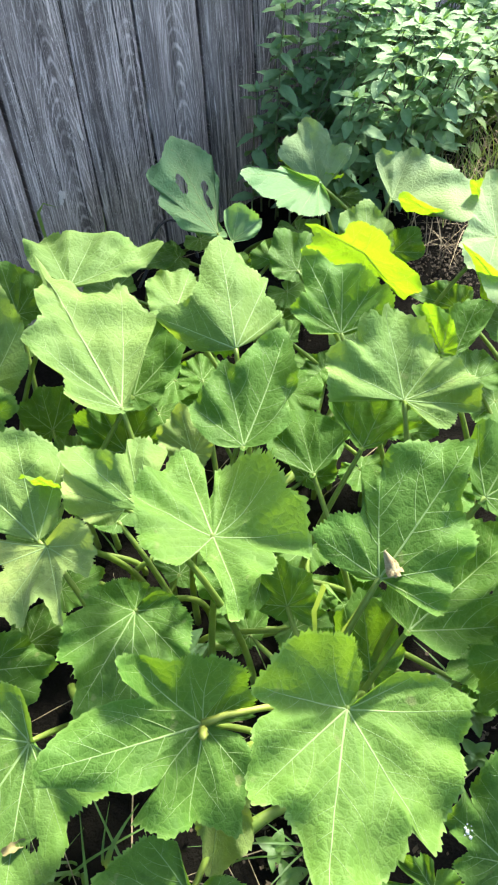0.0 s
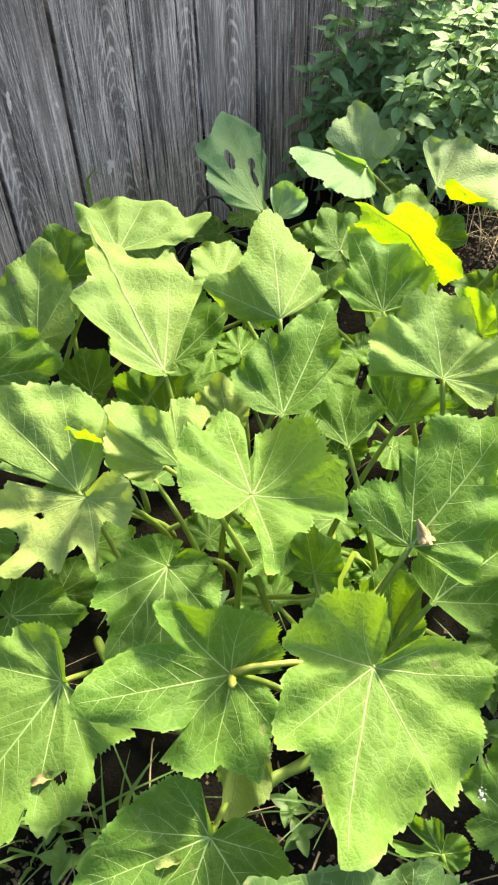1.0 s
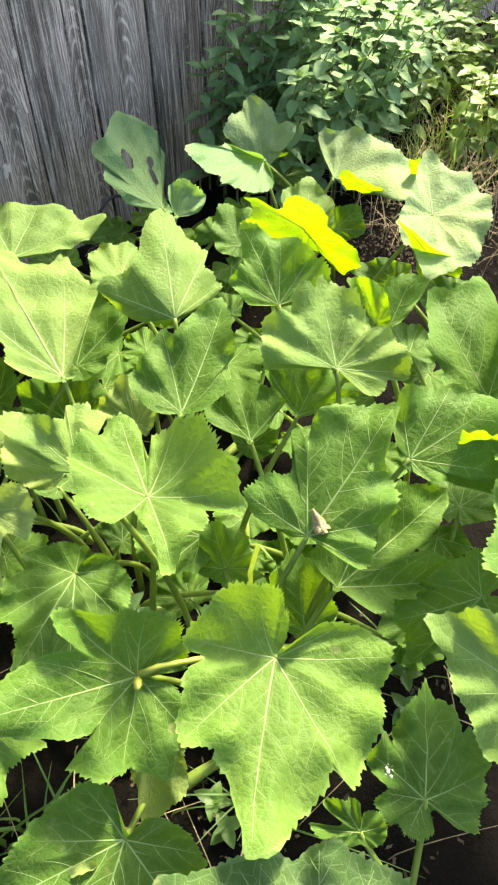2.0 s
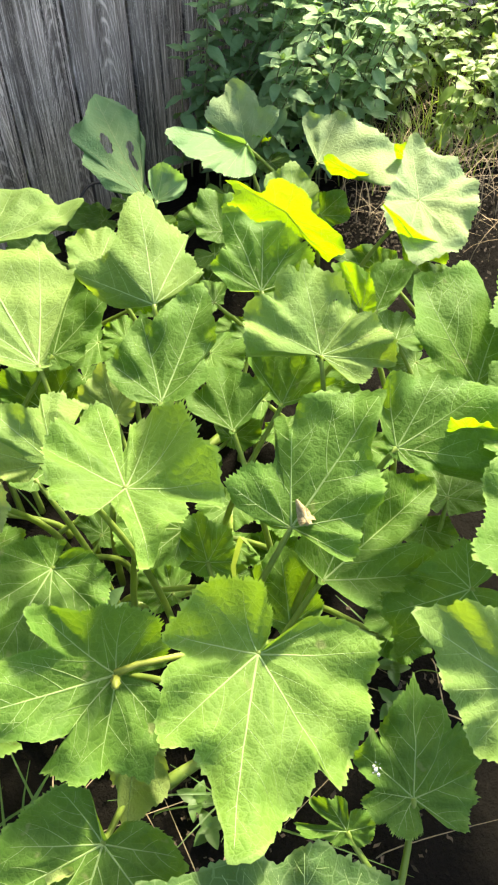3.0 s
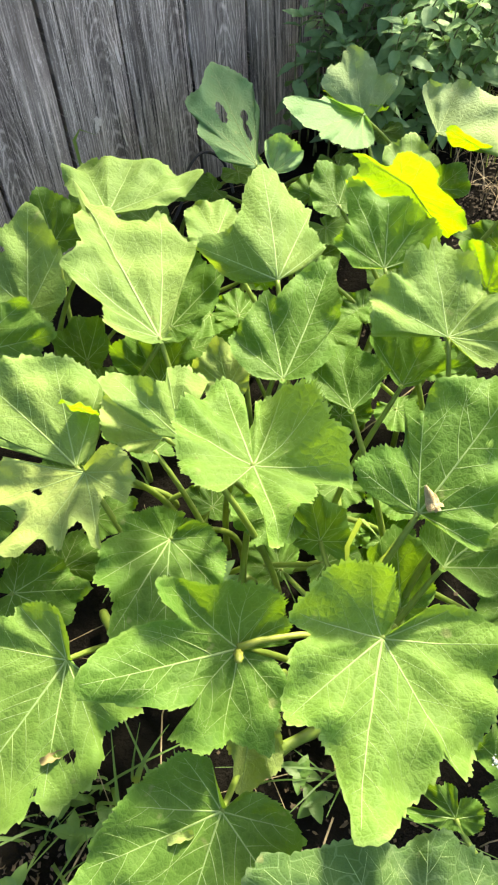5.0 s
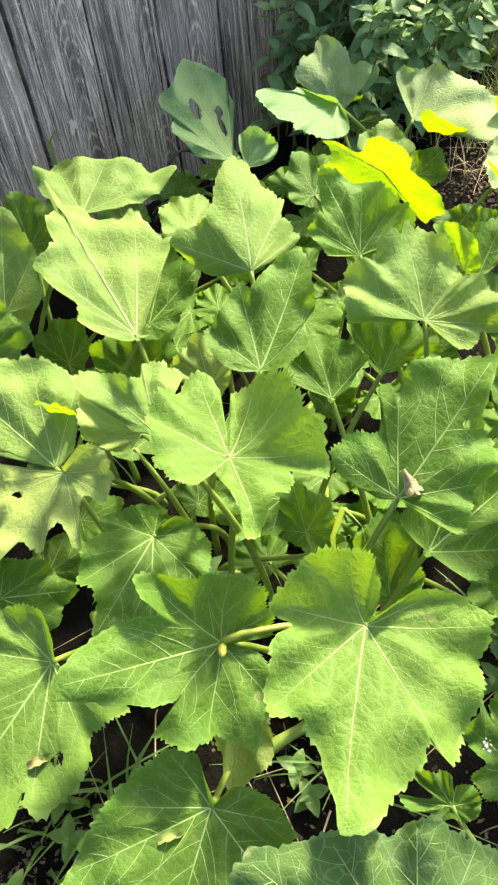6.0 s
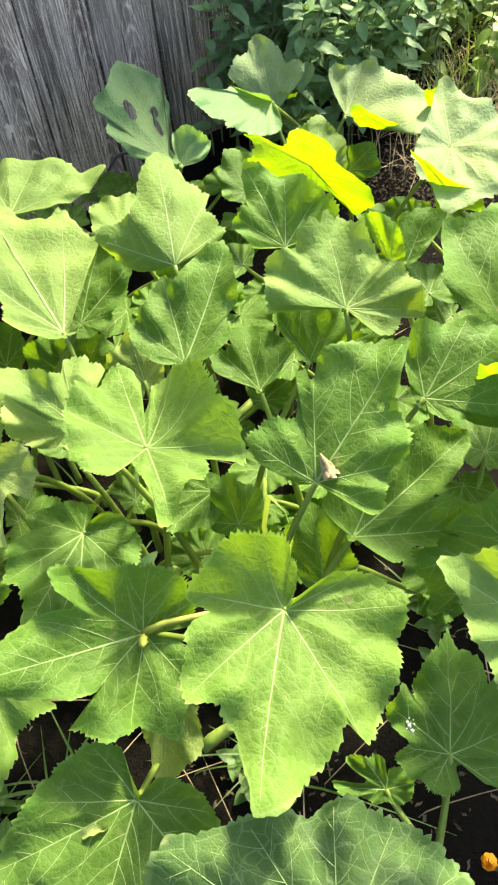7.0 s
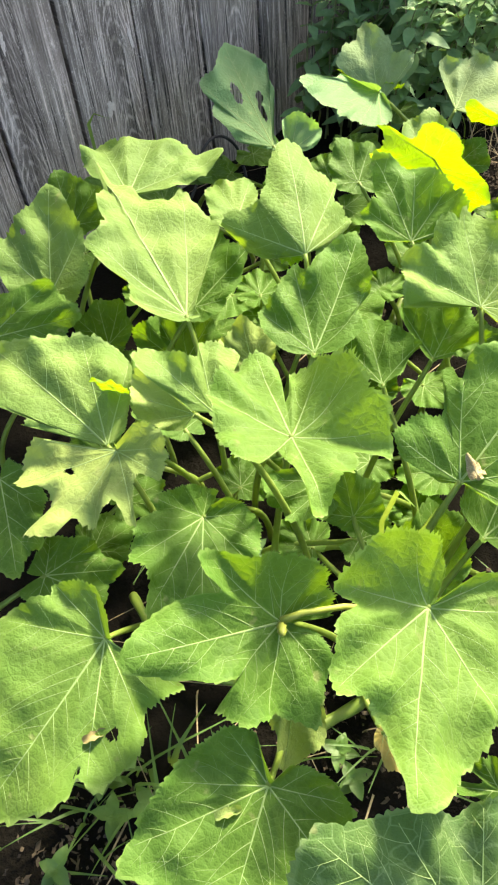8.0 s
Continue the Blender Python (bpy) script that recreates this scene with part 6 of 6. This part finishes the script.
vine([(-0.1, 0.95, 0.03), (0.05, 1.1, 0.06), (0.12, 1.3, 0.05), (0.2, 1.5, 0.04)], 0.010, plant_back)


def blade_strip(points, width, parent, mat=M_GRASS):
    pts = [Vector(p) for p in points]
    inv = parent.matrix_basis.inverted()
    verts, faces = [], []
    for i, p in enumerate(pts):
        t = i / (len(pts) - 1)
        d = (pts[min(i + 1, len(pts) - 1)] - pts[max(i - 1, 0)]).normalized()
        side = d.cross(Vector((0.2, 1, 0.5))).normalized()
        w = width * (0.5 + math.sin(math.pi * t) * 0.5) * (1 - t ** 3)
        for s in (-0.5, 0, 0.5):
            verts.append(tuple(inv @ (p + side * w * s + Vector((0, 0, abs(s) * w * 0.3)))))
    for i in range(len(pts) - 1):
        for j in range(2):
            q = i * 3 + j
            faces.append((q, q + 3, q + 4, q + 1))
    return part("grass_blade", mesh_of("grass_blade", verts, faces, mat), parent)


def tall_grass():
    ob = new("grass_tuft")
    ob.matrix_basis = pose(0.05, 0.58, 0)
    tagged(ob, "tall pale grass blades among the squash stems", "grass")
    blade_strip([(0.05, 0.60, 0.02), (0.052, 0.58, 0.2), (0.06, 0.55, 0.31), (0.064, 0.535, 0.36), (0.078, 0.542, 0.40)], 0.006, ob)
    blade_strip([(0.03, 0.60, 0.02), (0.02, 0.61, 0.25), (0.033, 0.59, 0.36), (0.055, 0.55, 0.372), (0.063, 0.525, 0.34)], 0.009, ob)
    ob = new("grass_tuft")
    ob.matrix_basis = pose(-0.5, 1.6, 0)
    tagged(ob, "bent thin grass blades in front of the fence", "grass")
    blade_strip([(-0.57, 1.62, 0.02), (-0.575, 1.63, 0.2), (-0.58, 1.64, 0.34), (-0.565, 1.65, 0.36), (-0.53, 1.66, 0.34)], 0.010, ob)
    blade_strip([(-0.45, 1.68, 0.02), (-0.448, 1.69, 0.15), (-0.44, 1.70, 0.30)], 0.007, ob)

    ob = new("grass_tuft")
    ob.matrix_basis = pose(0.3, 2.0, 0)
    tagged(ob, "pale bent dry grass stalks among the herbs", "grass")
    blade_strip([(0.185, 2.000, 0.343), (0.174, 2.000, 0.399), (0.161, 2.000, 0.491)], 0.004, ob, M_STRAW)
    blade_strip([(0.231, 2.020, 0.456), (0.283, 2.000, 0.417), (0.322, 1.980, 0.357)], 0.004, ob, M_STRAW)
    blade_strip([(0.229, 2.020, 0.348), (0.225, 2.000, 0.432), (0.228, 2.000, 0.464)], 0.004, ob, M_STRAW)


tall_grass()


WEED = [small_leaf_mesh("weed_leaf", l, w, M_WEED, 0.3, 0.2) for l, w in ((0.032, 0.021), (0.02, 0.013))]


def seedlings():
    rnd = random.Random(31)
    for x, y, h in ((-0.40, 0.29, 0.05), (-0.38, 0.24, 0.05), (-0.45, 0.17, 0.05), (-0.03, 0.30, 0.03), (-0.05, 0.34, 0.03), (0.28, 0.53, 0.05), (0.25, 0.58, 0.05), (-0.33, 0.26, 0.04), (0.27, 0.47, 0.04)):
        ob = new("seedling")
        ob.matrix_basis = pose(x, y, 0, 0, 0, rnd.uniform(0, 360))
        tagged(ob, "small green weed seedling in the dark soil", "weed", "weeds in the soil")
        v, f = tube([(0, 0, 0), (0.003, 0, h * 0.5), (0, 0.002, h)], [0.0018, 0.0015, 0.001], 5)
        part("stem", mesh_of("stem", v, f, M_MINT_STEM), ob)
        for k in range(6):
            part("leaf", WEED[0 if k < 4 else 1], ob, m=pose(0, 0, h * (0.7 if k < 2 else 1.0), 0, -12 - 20 * (k > 3), k * 90 + rnd.uniform(-15, 15)))


seedlings()


def mint_sprig():
    """A bright sprig of paired leaves growing up between the squash stems."""
    ob = new("herb_sprig")
    ob.matrix_basis = pose(-0.19, 0.61, 0, 0, 0, 40)
    tagged(ob, "small bright herb sprig between the squash stems", "herb")
    v, f = tube([(0, 0, 0), (0.004, 0, 0.1), (0, 0.003, 0.19)], [0.0022, 0.0018, 0.0012], 6)
    part("stem", mesh_of("stem", v, f, M_MINT_STEM), ob)
    for k in range(10):
        part("leaf", HERB[2 if k < 6 else 3], ob, m=pose(0, 0, 0.10 + 0.016 * (k // 2) * 1.2, 0, -8 - 5 * k, (k % 2) * 180 + (k // 2) * 90))


mint_sprig()


def rest_on(leaf_ob, x, y, lift=0.002):
    """A point on the leaf's skin over (x, y)."""
    m = leaf_ob.parent.matrix_basis @ leaf_ob.matrix_basis
    p = min((m @ v.co for v in leaf_ob.data.vertices), key=lambda q: (q.x - x) ** 2 + (q.y - y) ** 2)
    return (x, y, p.z + lift)


def dropping():
    ob = new("bird_dropping")
    ob.matrix_basis = pose(*rest_on(dark_leaf, 0.183, 0.287), 25, 10, 0)
    tagged(ob, "white bird dropping on a squash leaf", "dropping")
    rnd = random.Random(8)
    for x, y, r in ((0, 0, 0.0026), (0.003, -0.005, 0.0022), (-0.003, 0.004, 0.0018), (0.005, 0.002, 0.0011), (0.002, -0.010, 0.0017), (-0.004, -0.003, 0.001), (-0.001, 0.009, 0.0012), (0.006, -0.013, 0.0009), (0.004, 0.007, 0.0008)):
        verts, faces, n = [(0, 0, 0.0008)], [], 14
        for q in (0.6, 1.0):
            for j in range(n):
                a = 2 * math.pi * j / n
                e = r * q * (1 + 0.7 * noise.noise(Vector((math.cos(a) * 1.4, math.sin(a) * 1.4, x * 900))))
                verts.append((e * math.cos(a), e * math.sin(a), 0.0007 if q < 1 else -0.0015))
        faces = [(0, 1 + j, 1 + (j + 1) % n) for j in range(n)] + [(1 + j, 1 + n + j, 1 + n + (j + 1) % n, 1 + (j + 1) % n) for j in range(n)]
        part("speck", mesh_of("speck", verts, faces, M_CHALK), ob, m=pose(x, y, 0))


dropping()


def scrap(place, turn, length, width, label, mat):
    """A curled bit of dead leaf lying on a squash leaf."""
    verts, faces, n = [], [], 9
    for i in range(n + 1):
        t = i / n
        w = width * (math.sin(math.pi * (0.1 + 0.82 * t)) ** 0.7) * (1 + 0.2 * math.sin(17 * t))
        for k in range(5):
            s = k / 2 - 1
            verts.append((length * (t - 0.5), w * s * 0.5, 0.006 * s * s + 0.003 * math.sin(6 * t + s) + 0.002))
    for i in range(n):
        for k in range(4):
            q = i * 5 + k
            faces.append((q, q + 5, q + 6, q + 1))
    ob = new("leaf_scrap", mesh_of("leaf_scrap", verts, faces, mat))
    ob.matrix_basis = pose(*place, *turn)
    return tagged(ob, label, "dry leaf", "scraps of dead leaf")


scrap(rest_on(left_leaf, -0.362, 0.281, 0.0), (10, 5, 30), 0.030, 0.012, "brown curled scrap of dead leaf on a squash leaf", M_SCRAP)
scrap(rest_on(low_leaf, -0.189, 0.194, 0.0), (-8, 0, 20), 0.032, 0.013, "curled green-brown scrap of leaf on a squash leaf", M_LEAF_OLD)
